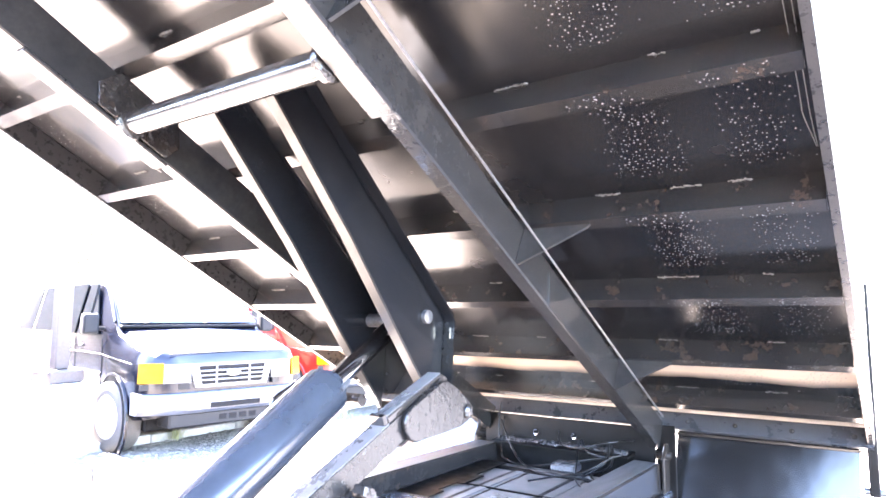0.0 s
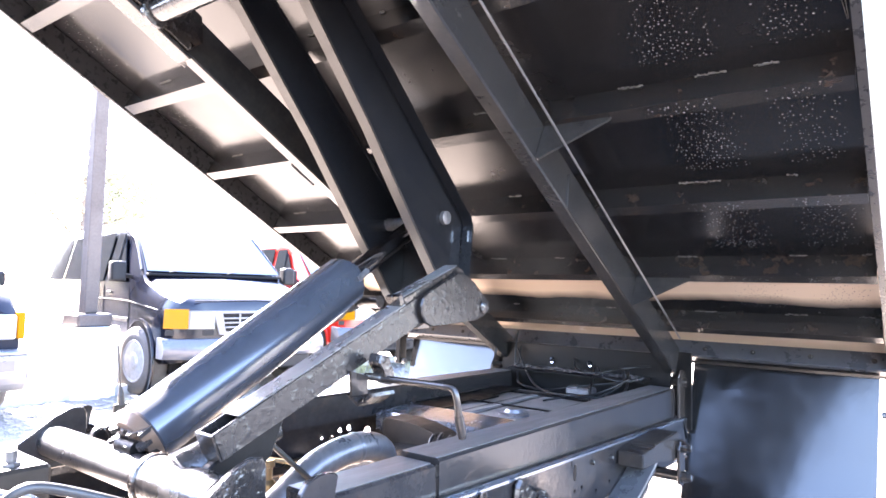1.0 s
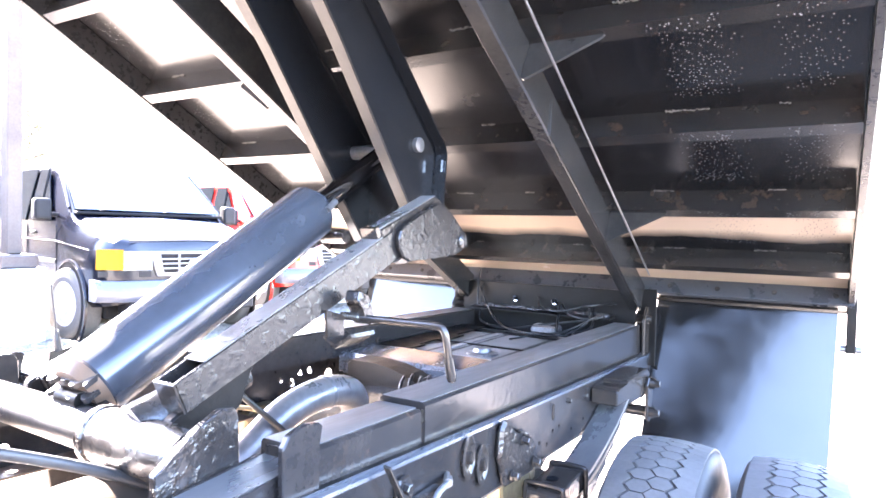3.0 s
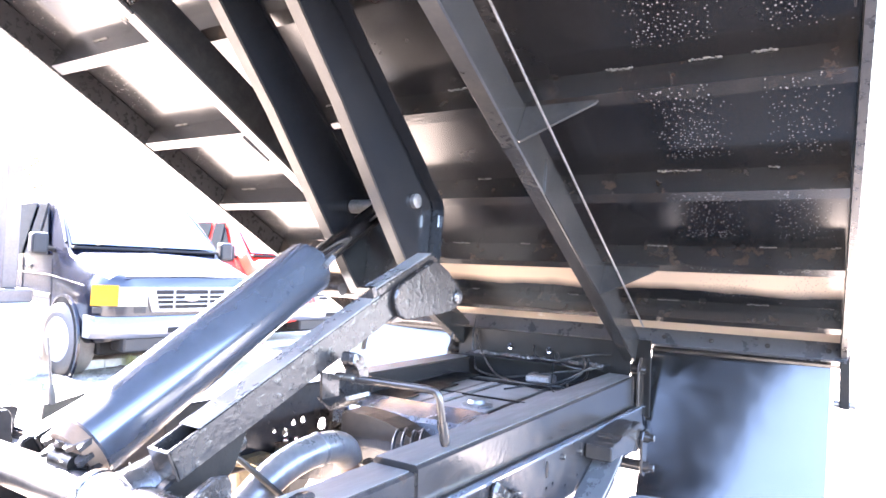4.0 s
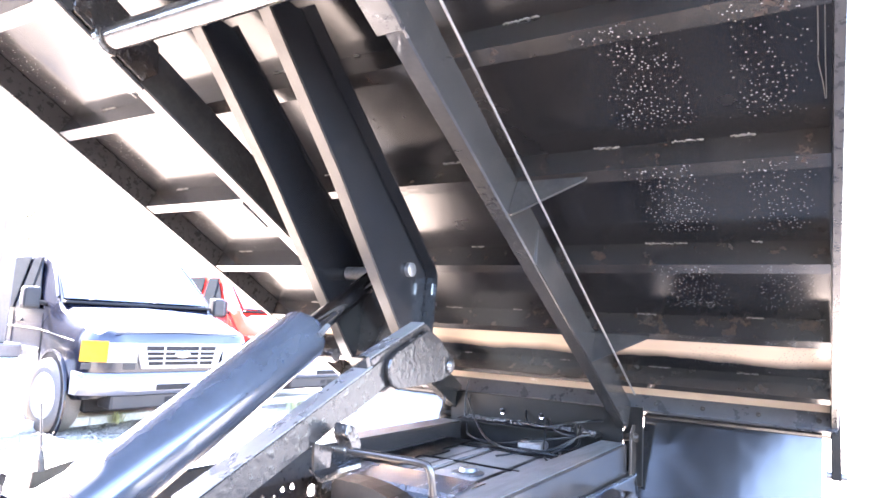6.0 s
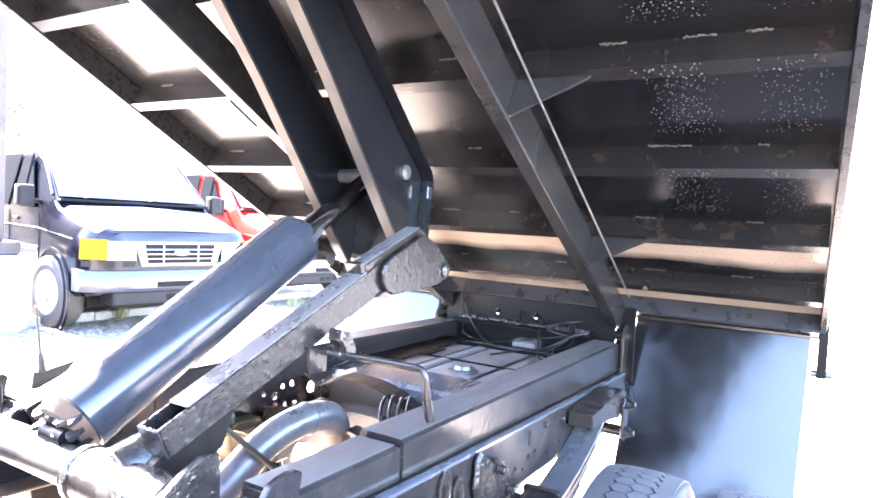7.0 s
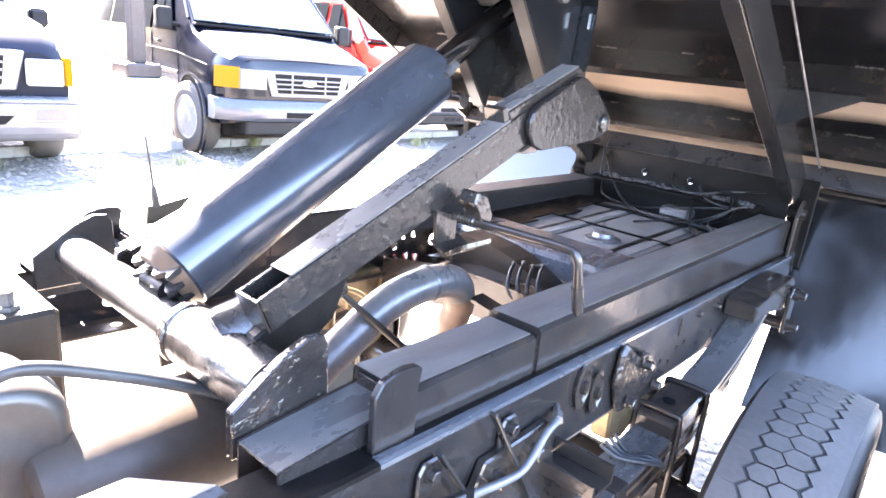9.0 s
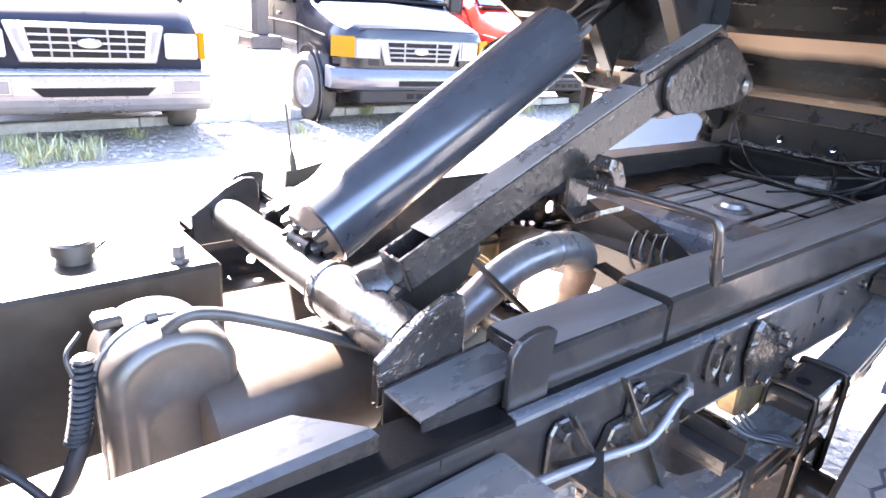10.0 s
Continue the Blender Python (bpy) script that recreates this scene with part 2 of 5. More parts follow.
SCREEN.node_tree.nodes["Principled BSDF"].inputs["Specular IOR Level"].default_value = 0.45
AMBER = pane("amber_lens", (0.135, 0.060, 0.001), 0.12)
AMBER.node_tree.nodes["Principled BSDF"].inputs["Specular IOR Level"].default_value = 0.05
WHEEL_CHROME = surface("wheel_cover", (0.24, 0.24, 0.245), (0.15, 0.15, 0.152), rough=0.45, metal=0.25, grain=30, wear=6, bump=0.05)


def ground_lit_floor():
    """Black bed paint with the tan reflection of sunlit ground painted in towards the tail, ragged at its edge."""
    m = surface("ground_lit_bed_floor", (0.0042, 0.0044, 0.0052), (0.0072, 0.0070, 0.0074), spec=0.24, rough=0.21, grain=160, wear=3.5, bump=0.1, relief=0.0006, mix=0.55, spread=0.08)
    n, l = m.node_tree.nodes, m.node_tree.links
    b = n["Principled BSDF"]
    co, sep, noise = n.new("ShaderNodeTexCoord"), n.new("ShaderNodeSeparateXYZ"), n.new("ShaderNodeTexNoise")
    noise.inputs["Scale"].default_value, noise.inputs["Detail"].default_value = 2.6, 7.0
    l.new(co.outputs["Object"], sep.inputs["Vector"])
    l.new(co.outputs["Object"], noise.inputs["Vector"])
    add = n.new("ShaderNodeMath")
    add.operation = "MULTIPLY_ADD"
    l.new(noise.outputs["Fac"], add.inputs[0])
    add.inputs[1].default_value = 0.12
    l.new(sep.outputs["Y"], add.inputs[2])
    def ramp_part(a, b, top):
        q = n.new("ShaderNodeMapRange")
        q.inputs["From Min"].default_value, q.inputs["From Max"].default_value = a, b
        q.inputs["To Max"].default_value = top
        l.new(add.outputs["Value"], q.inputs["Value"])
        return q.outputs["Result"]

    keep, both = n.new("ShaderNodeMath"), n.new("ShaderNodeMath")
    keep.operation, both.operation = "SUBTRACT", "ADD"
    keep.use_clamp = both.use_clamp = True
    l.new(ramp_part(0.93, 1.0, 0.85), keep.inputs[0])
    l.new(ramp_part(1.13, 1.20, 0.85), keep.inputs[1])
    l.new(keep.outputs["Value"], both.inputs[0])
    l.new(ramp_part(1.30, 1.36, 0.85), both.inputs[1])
    # mud: the sunlit ground's tan reflection, mixed into the base colour
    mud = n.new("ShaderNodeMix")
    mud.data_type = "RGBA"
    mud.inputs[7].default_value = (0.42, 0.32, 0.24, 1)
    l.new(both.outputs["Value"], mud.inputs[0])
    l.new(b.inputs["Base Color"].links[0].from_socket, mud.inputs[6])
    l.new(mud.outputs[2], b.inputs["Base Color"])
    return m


BED_FLOOR = ground_lit_floor()


# ---- builders ----
def part(name, bm, material, parent=None, label="", smooth=None):
    me = bpy.data.meshes.new(name)
    bmesh.ops.recalc_face_normals(bm, faces=bm.faces)
    if smooth is not None:
        for f in bm.faces:
            f.smooth = True
        for e in bm.edges:
            e.smooth = len(e.link_faces) == 2 and e.calc_face_angle(0) < radians(smooth)
    bm.to_mesh(me)
    bm.free()
    me.materials.append(material)
    ob = new(name, me)
    if parent:
        ob.parent = parent
    if label:
        ob["label"] = label
    return ob


def root(name, m, label, category, group="", kind=""):
    ob = new(name)
    ob.empty_display_size = 0.1
    ob.matrix_world = m
    return tagged(ob, label, category, group, kind)


def box(x0, x1, y0, y1, z0, z1, bevel=0.0, bm=None, m=None, seg=1):
    out = bm or bmesh.new()
    tmp = bmesh.new()
    bmesh.ops.create_cube(tmp, size=1.0)
    for v in tmp.verts:
        v.co = Vector((x0 + (x1 - x0) * (v.co.x + 0.5), y0 + (y1 - y0) * (v.co.y + 0.5), z0 + (z1 - z0) * (v.co.z + 0.5)))
    if bevel:
        bmesh.ops.bevel(tmp, geom=list(tmp.edges), offset=bevel, segments=seg, affect="EDGES", profile=0.6)
    if m:
        bmesh.ops.transform(tmp, matrix=m, verts=tmp.verts)
    return merge(out, tmp)


def merge(bm, tmp):
    seen = {v: bm.verts.new(v.co) for v in tmp.verts}
    for f in tmp.faces:
        bm.faces.new([seen[v] for v in f.verts])
    tmp.free()
    return bm


def prism(pts, axis, a, b, bevel=0.0, bm=None):
    """A polygon extruded along an axis: x takes (y, z), y takes (x, z), z takes (x, y)."""
    out, tmp = bm or bmesh.new(), bmesh.new()

    def at(p, c):
        return {"x": (c, p[0], p[1]), "y": (p[0], c, p[1]), "z": (p[0], p[1], c)}[axis]
    lo, hi = [tmp.verts.new(at(p, a)) for p in pts], [tmp.verts.new(at(p, b)) for p in pts]
    tmp.faces.new(lo)
    tmp.faces.new(hi[::-1])
    for i in range(len(pts)):
        j = (i + 1) % len(pts)
        tmp.faces.new((lo[j], lo[i], hi[i], hi[j]))
    if bevel:
        bmesh.ops.bevel(tmp, geom=list(tmp.edges), offset=bevel, segments=1, affect="EDGES")
    return merge(out, tmp)


def sweep(points, r, seg=12, bm=None, caps=True, hollow=0.0):
    """A round bar, hose or pipe along points; r is one radius or one for each point."""
    bm = bm or bmesh.new()
    pts = [Vector(p) for p in points]
    rad = r if isinstance(r, (list, tuple)) else [r] * len(pts)
    up, rings = Vector((0.31, 0.2, 0.93)), []
    for i, p in enumerate(pts):
        d = (pts[min(i + 1, len(pts) - 1)] - pts[max(i - 1, 0)]).normalized()
        s = d.cross(up).normalized()
        up = s.cross(d).normalized()
        rings.append([bm.verts.new(p + rad[i] * (math.cos(k * math.tau / seg) * s + math.sin(k * math.tau / seg) * up)) for k in range(seg)])
    for a, b in zip(rings, rings[1:]):
        for k in range(seg):
            bm.faces.new((a[k], a[(k + 1) % seg], b[(k + 1) % seg], b[k]))
    if caps:
        bm.faces.new(rings[0][::-1])
        bm.faces.new(rings[-1])
    return bm


def curve(points, n=6):
    """Smooth way through points (Catmull-Rom)."""
    p = [Vector(q) for q in points]
    p = [2 * p[0] - p[1]] + p + [2 * p[-1] - p[-2]]
    out = []
    for i in range(1, len(p) - 2):
        for k in range(n):
            t = k / n
            out.append(0.5 * (2 * p[i] + (p[i + 1] - p[i - 1]) * t + (2 * p[i - 1] - 5 * p[i] + 4 * p[i + 1] - p[i + 2]) * t * t + (3 * p[i] - p[i - 1] - 3 * p[i + 1] + p[i + 2]) * t ** 3))
    return out + [p[-2]]


def lathe(profile, axis="x", centre=(0, 0, 0), seg=32, bm=None, closed=False):
    """A profile of (radius, along) turned round an axis through centre."""
    bm = bm or bmesh.new()
    c, rings = Vector(centre), []
    for r, a in profile:
        ring = []
        for k in range(seg):
            u, v = r * math.cos(k * math.tau / seg), r * math.sin(k * math.tau / seg)
            ring.append(bm.verts.new(c + Vector({"x": (a, u, v), "y": (u, a, v), "z": (u, v, a)}[axis])))
        rings.append(ring)
    pairs = list(zip(rings, rings[1:])) + ([(rings[-1], rings[0])] if closed else [])
    for a, b in pairs:
        for k in range(seg):
            bm.faces.new((a[k], a[(k + 1) % seg], b[(k + 1) % seg], b[k]))
    if not closed:
        if profile[0][0] > 1e-4:
            bm.faces.new(rings[0][::-1])
        if profile[-1][0] > 1e-4:
            bm.faces.new(rings[-1])
    return bm


def bolt(place, axis, r, h, material, parent, name="bolt", label=""):
    """Hexagonal head on a round washer."""
    bm = lathe([(r * 1.35, 0), (r * 1.35, h * 0.25)], axis, place, 14)
    lathe([(r, h * 0.25), (r, h * 0.9), (r * 0.8, h)], axis, place, 6, bm)
    return part(name, bm, material, parent, label)


def channel(pts, axis, a, b, bm=None):
    return prism(pts, axis, a, b, 0.0, bm)


def strip(line, off, axis, a, b):
    """A flat bar that follows a bent line in a plane, thickened to one side by off."""
    p = [Vector((q[0], q[1])) for q in line]
    out = []
    for i, q in enumerate(p):
        d = (p[min(i + 1, len(p) - 1)] - p[max(i - 1, 0)]).normalized()
        out.append(q + Vector((-d.y, d.x)) * off)
    return prism([tuple(q) for q in p] + [tuple(q) for q in out[::-1]], axis, a, b)


# ---- ground ----
def ground_sheet():
    bm = bmesh.new()
    xs = [-400, -60, -20, -9, -6.0, -4.7, -2, 0, 2, 6, 30, 400]
    ys = [-400, -40, -8, -2, 0, 2, 5, 10, 40, 400]
    grid = [[bm.verts.new((x, y, 0)) for y in ys] for x in xs]
    for i in range(len(xs) - 1):
        for j in range(len(ys) - 1):
            bm.faces.new((grid[i][j], grid[i + 1][j], grid[i + 1][j + 1], grid[i][j + 1]))
    return tagged(part("ground", bm, CONCRETE), "pale sunlit concrete yard", "ground", kind="structure")


ground_sheet()
tagged(part("parking_lane", box(-40, -6.16, -30, 40, -0.02, 0.006), ASPHALT), "bleached asphalt parking lane", "road", kind="structure")
# dark ground added to lessen the tan bounce on the truck's side
tagged(part("bounce_cut_sheet", box(1.95, 60, -40, 60, -0.02, 0.005), BOUNCE_CUT), "added dark ground sheet that cuts bounced light beside the truck", "road", kind="structure")
kerb = tagged(new("kerb"), "low pale concrete kerb along the parking lane", "kerb", kind="structure")
for i in range(16):
    part("kerb_stone", box(-6.16, -6.02, -7.2 + i * 1.2, -6.008 + i * 1.2, -0.02, 0.10 + 0.004 * (i % 3), 0.012), KERB, kerb)
tagged(part("gravel_strip", box(-6.02, -4.55, -8, 16, -0.02, 0.006), GRAVEL), "strip of pale grey gravel before the kerb", "gravel", kind="structure")


def loose_stones(n, x0, x1, y0, y1, z, lo, hi, seed):
    rnd = random.Random(seed)
    verts, faces = [], []
    for _ in range(n):
        cx, cy, r = rnd.uniform(x0, x1), rnd.uniform(y0, y1), rnd.uniform(lo, hi)
        b = len(verts)
        for dx, dy, dz in ((1, 0, 0), (0, 1, 0), (-1, 0, 0), (0, -1, 0), (0, 0, 0.7), (0, 0, -0.5)):
            k = r * rnd.uniform(0.7, 1.2)
            verts.append((cx + dx * k, cy + dy * k, z + r * 0.2 + dz * k * 0.55))
        faces += [(b, b + 1, b + 4), (b + 1, b + 2, b + 4), (b + 2, b + 3, b + 4), (b + 3, b, b + 4), (b + 1, b, b + 5), (b + 2, b + 1, b + 5), (b + 3, b + 2, b + 5), (b, b + 3, b + 5)]
    me = bpy.data.meshes.new("gravel_stones")
    me.from_pydata(verts, [], faces)
    me.materials.append(STONE)
    return new("gravel_stones", me)


tagged(loose_stones(7000, -6.0, -4.6, -3, 11, 0.006, 0.012, 0.035, 3), "loose pale gravel stones", "gravel", kind="stuff")
tagged(part("gravel_patch", box(-0.5, 1.5, 0.3, 1.72, -0.02, 0.004), GRAVEL), "patch of grey gravel beside the rear wheels", "gravel", kind="structure")
tagged(loose_stones(9000, -0.4, 1.5, 0.4, 1.9, 0.004, 0.006, 0.018, 5), "fine gravel scattered on the concrete", "gravel", kind="stuff")


def weed_clump(place, n, size, seed):
    rnd = random.Random(seed)
    bm = bmesh.new()
    for _ in range(n):
        a, lean, h, w = rnd.uniform(0, math.tau), rnd.uniform(0.2, 0.9), size * rnd.uniform(0.5, 1.1), size * rnd.uniform(0.012, 0.034)
        d, s = Vector((math.cos(a), math.sin(a), 0)), Vector((-math.sin(a), math.cos(a), 0))
        o = Vector((rnd.uniform(-1, 1), rnd.uniform(-1, 1), 0)) * size * rnd.uniform(0.1, 0.9)
        p0, p1, p2 = o, o + d * h * lean * 0.4 + Vector((0, 0, h * 0.6)), o + d * h * lean + Vector((0, 0, h))
        q = [bm.verts.new(v) for v in (p0 - s * w * 0.5, p0 + s * w * 0.5, p1 + s * w, p1 - s * w, p2)]
        bm.faces.new(q[:4])
        bm.faces.new((q[3], q[2], q[4]))
    ob = part("weeds", bm, WEED)
    ob.location = place
    return tagged(ob, "clump of green weeds in the gravel", "weeds", "weeds along the kerb")


for i, (x, y, s) in enumerate(((-4.78, 0.46, 0.30), (-4.86, 0.26, 0.34), (-4.72, 0.06, 0.26), (-5.05, 0.10, 0.30), (-4.95, -0.25, 0.34), (-5.30, 0.02, 0.26), (-5.50, 1.02, 0.20), (-5.30, 0.62, 0.16), (-5.96, 3.89, 0.26), (-5.20, 2.55, 0.20), (-4.85, 2.45, 0.18), (-5.6, 5.4, 0.25), (-5.4, 6.2, 0.3), (-5.0, 6.9, 0.3))):
    weed_clump((x, y, 0.005), 80, s * 0.58, 20 + i)

# ---- dump bed, tipped up on its rear hinge ----
TIP = 28.76
BED_Y, BED_Z = 0.745, 1.745
GAP = 0.403
bed = root("dump_bed", pose(0, BED_Y, BED_Z, -TIP), "tipped black steel dump bed seen from below, wet and lightly rusted", "dump bed")
W = 1.147
S0, S1 = -1.62, 1.50
part("floor_sheet", box(-W - 0.004, W + 0.004, S0, S1, 0.076, 0.082), BED_FLOOR, bed, "glossy black steel floor sheet, tan ground reflection painted in at the tail")
CROSS = [S0 + 0.03, -3 * GAP, -2 * GAP, -GAP, 0.0, GAP, 2 * GAP, 1.205]
SECTION = [(0, 0), (0.042, 0), (0.042, 0.006), (0.006, 0.007), (0.006, 0.069), (0.034, 0.070), (0.034, 0.0755), (0, 0.0755)]
for s in CROSS:
    bm = prism([(s + a, z) for a, z in SECTION], "x", -W + 0.012, W - 0.012)
    part("crossmember", bm, MEMBER_PAINT, bed)
for side in (1, -1):
    prof = [(W - 0.008, 0.075), (W - 0.008, -0.004), (W + 0.010, -0.004), (W + 0.014, 0.004), (W + 0.014, 0.12), (W + 0.008, 0.12), (W + 0.008, 0.075)]
    part("side_rail", prism([(side * x, z) for x, z in prof], "y", S0 - 0.02, S1 + 0.02), WORN_PAINT, bed, "chipped black lower side rail")
    part("side_panel", box(*sorted((side * (W + 0.002), side * (W + 0.012))), S0, S1, 0.121, 0.48, 0.002), BED_PAINT, bed)
    part("sill", prism([(side * x, z) for x, z in ((0.378, -0.001), (0.378, -0.108), (0.382, -0.112), (0.422, -0.112), (0.426, -0.108), (0.426, -0.001))], "y", S0 + 0.05, 1.415), SILL_PAINT, bed, "worn black long sill")
    # doubling plates round the hoist tube
    part("doubler", box(*sorted((side * 0.369, side * 0.435)), -0.98, -0.56, -0.124, -0.1125, 0.003), WORN_PAINT, bed, "thick worn doubling plate")
    part("tube_plate", prism([(-0.82, -0.06), (-0.79, -0.111), (-0.58, -0.111), (-0.56, -0.06), (-0.60, 0.0), (-0.79, 0.0)], "x", *sorted((side * 0.361, side * 0.375)), 0.002), ROUGH_PAINT, bed)
    for s in (-2 * GAP, 0.0, 2 * GAP):
        t = s + 0.016
        part("gusset", prism([(side * 0.427, -0.108), (side * 0.436, -0.112), (side * 0.610, -0.008), (side * 0.616, 0.004), (side * 0.427, 0.004)], "y", t, t + 0.007), SILL_PAINT, bed, "triangular gusset plate")
# conduit clipped along the sill
part("conduit", sweep([(0.508, S0 + 0.1, -0.076), (0.508, -0.3, -0.077), (0.508, 0.4, -0.078), (0.510, 1.135, -0.080)], 0.0030, 8), STEEL, bed, "thin pale conduit along the sill")
part("bed_wire", sweep(curve([(1.112, -0.95, 0.05), (1.115, -0.297, 0.046), (1.114, -0.213, 0.048), (1.122, -0.143, 0.055), (1.126, -0.085, 0.072)], 4), 0.0009, 6), DUSTY, bed, "thin loose wire beside the side rail")
part("bed_wire", sweep(curve([(1.128, -0.95, 0.05), (1.126, -0.294, 0.05), (1.127, -0.17, 0.052), (1.128, -0.085, 0.072)], 4), 0.0009, 6), DUSTY, bed, "thin loose wire beside the side rail")
part("sill_joint_plate", prism([(0.20, -0.02), (0.24, -0.112), (1.3, -0.112), (1.3, -0.02)], "x", 0.4265, 0.430), SILL_PAINT, bed)
part("hoist_tube", sweep([(-0.361, -0.70, -0.098), (0.361, -0.70, -0.098)], 0.031, 24), SILL_PAINT, bed, "round black cross tube, shiny on top", smooth=40)
for x in (-0.353, 0.353):
    part("tube_collar", lathe([(0.034, -0.012), (0.042, -0.008), (0.042, 0.008), (0.034, 0.012)], "x", (x, -0.70, -0.098), 24), ROUGH_PAINT, bed, smooth=40)
part("front_plate", box(-W, W, S0 - 0.012, S0 - 0.002, 0.0, 0.55), BED_PAINT, bed)
part("rear_bar", prism([(1.440, -0.010), (1.447, -0.014), (1.462, -0.014), (1.462, 0.055), (1.440, 0.055)], "x", -W - 0.01, W + 0.01), BAR_PAINT, bed, "bolted flat bar along the bed's tail")
part("tail_sheet", box(-W, W, 1.466, S1 + 0.015, -0.004, 0.07, 0.004), BED_PAINT, bed)
for x in (-1.1, -0.9, -0.7, -0.52, 0.52, 0.7, 0.9, 1.1):
    bolt((x, 1.439, 0.02), "y", 0.007, -0.008, FRAME_PAINT, bed)


def lumps(places, seed, lo, hi, flat, material, name, parent, label):
    """Small domes of metal or water, each with its own outline."""
    rnd = random.Random(seed)
    verts, faces = [], []
    for x, y, z, up in places:
        r, b, k = rnd.uniform(lo, hi), len(verts), 7
        st = rnd.uniform(0.75, 1.3)
        for ring, (q, h) in enumerate(((1.0, 0.0), (0.75, 0.6))):
            for i in range(k):
                a = i * math.tau / k
                verts.append((x + r * q * st * math.cos(a), y + r * q * math.sin(a) * rnd.uniform(0.9, 1.1), z + up * r * h * flat))
        verts.append((x, y, z + up * r * flat))
        for i in range(k):
            j = (i + 1) % k
            faces += [(b + i, b + j, b + k + j, b + k + i), (b + k + i, b + k + j, b + 2 * k)]
    me = bpy.data.meshes.new(name)
    me.from_pydata(verts, [], faces)
    me.polygons.foreach_set("use_smooth", [True] * len(me.polygons))
    me.materials.append(material)
    ob = new(name, me)
    ob.parent = parent
    ob["label"], ob["kind"] = label, "stuff"
    return ob


rnd = random.Random(11)
drops, beads = [], []
for i, s in enumerate(CROSS[1:-1]):
    for cx, half, n in ((0.785, 0.062, 220), (1.03, 0.052, 140), (-1.07, 0.04, 60), (-0.62, 0.04, 16)):
        placed = []
        for _ in range(n * 4):
            p = (cx + half * rnd.uniform(-1.15, 1.15) + 0.02 * rnd.gauss(0, 1), s + 0.07 + 0.28 * rnd.random() ** 0.8)
            if len(placed) < n and all((p[0] - q[0]) ** 2 + (p[1] - q[1]) ** 2 > 0.006 ** 2 for q in placed):
                placed.append(p)
        drops += [(x, y, 0.0755, -1) for x, y in placed]
        for _ in range(n // 7):
            drops.append((cx + half * rnd.uniform(-1.3, 1.3), s + rnd.uniform(0.004, 0.04), -0.0005, -1))
for s in CROSS:
    for c in (-0.95, -0.62, -0.2, 0.18, 0.6, 0.84, 1.02):
        c += rnd.uniform(-0.09, 0.09)
        for k in range(rnd.randint(3, 17)):
            beads.append((c + k * 0.005, s - 0.002 + rnd.uniform(-0.002, 0.002), 0.0745 + rnd.uniform(-0.002, 0.001), -1))
for side in (-1, 1):
    for k in range(110):
        beads.append((side * (0.428 + rnd.uniform(0, 0.004)), -0.98 + k * 0.004, -0.118 + rnd.uniform(-0.004, 0.004), -1))
lumps(drops, 1, 0.0008, 0.0021, 0.55, WATER, "water_beading", bed, "beads of water on the black steel")
lumps(beads, 2, 0.002, 0.0042, 0.8, WELD, "weld_spatter", bed, "bright rough weld beads")

# ---- hydraulic hoist between frame and bed ----
hoist = root("hydraulic_hoist", pose(0, -0.115, 0.945), "black scissor hoist with one fat hydraulic cylinder", "hoist")


def hp(name, bm, material, label="", smooth=None):
    """A hoist part whose mesh was drawn in world places."""
    bmesh.ops.translate(bm, vec=(0, 0.115, -0.945), verts=bm.verts)
    return part(name, bm, material, hoist, label, smooth)


AX, AX2 = Vector((0, -0.088, 0.988)), Vector((0, 0.458, 1.314))
way = (AX2 - AX).normalized()


def along(d, side=0.0, up=0.0):
    n = way.cross(Vector((1, 0, 0))).normalized() * -1
    return AX + way * d + Vector((1, 0, 0)) * side + n * up


L = (AX2 - AX).length
bm = sweep([along(0.0), along(0.006), along(L - 0.012), along(L - 0.004), along(L)], [0.060, 0.066, 0.066, 0.062, 0.054], 48)
hp("barrel", bm, CYL_PAINT, "smooth glossy black cylinder barrel", 35)
bm = sweep([along(L), along(L + 0.018)], [0.046, 0.044], 32)
hp("gland", bm, CYL_PAINT, smooth=35)
bm = sweep([along(L + 0.015), along(L + 0.36)], 0.028, 28)
hp("rod", bm, CHROME, "chromed piston rod reflecting black steel", 40)
bm = sweep([along(L - 0.02, 0.066, 0.01), along(L + 0.02, 0.062, 0.012)], 0.008, 8)
hp("port", bm, STEEL)
# torch-cut base lugs of the cylinder
def scalloped_plate(up, reach, turn):
    """A flat plate under the barrel's foot with a torch-cut, scalloped edge."""
    edge = [(-0.052, 0.004)] + [(-0.052 + 0.110 * q / 36, -reach - 0.009 * math.sin(q * math.pi / 11 + turn) ** 2 - 0.003 * math.sin(q * 0.3 + turn)) for q in range(37)] + [(0.058, 0.004)]
    bm = bmesh.new()
    low, high = ([bm.verts.new(along(d, x, u)) for x, d in edge] for u in (up - 0.0045, up + 0.0045))
    bm.faces.new(low[::-1])
    bm.faces.new(high)
    for a in range(len(edge)):
        b = (a + 1) % len(edge)
        bm.faces.new((low[a], low[b], high[b], high[a]))
    return bm


for up, reach, turn, skin in ((0.030, 0.020, 0.4, WORN_PAINT), (0.008, 0.030, 1.5, WORN_PAINT), (-0.016, 0.034, 0.9, FRAME_PAINT)):
    hp("base_lug", scalloped_plate(up, reach, turn), skin, "torch-cut scalloped lug plate")
hp("base_saddle", sweep([along(-0.020), along(0.001)], [0.050, 0.0665], 32), RUST, smooth=40)
bm = sweep([along(-0.030, -0.03), along(-0.030, 0.034)], 0.016, 16)
hp("base_pin", bm, PLATE_BLACK, smooth=40)
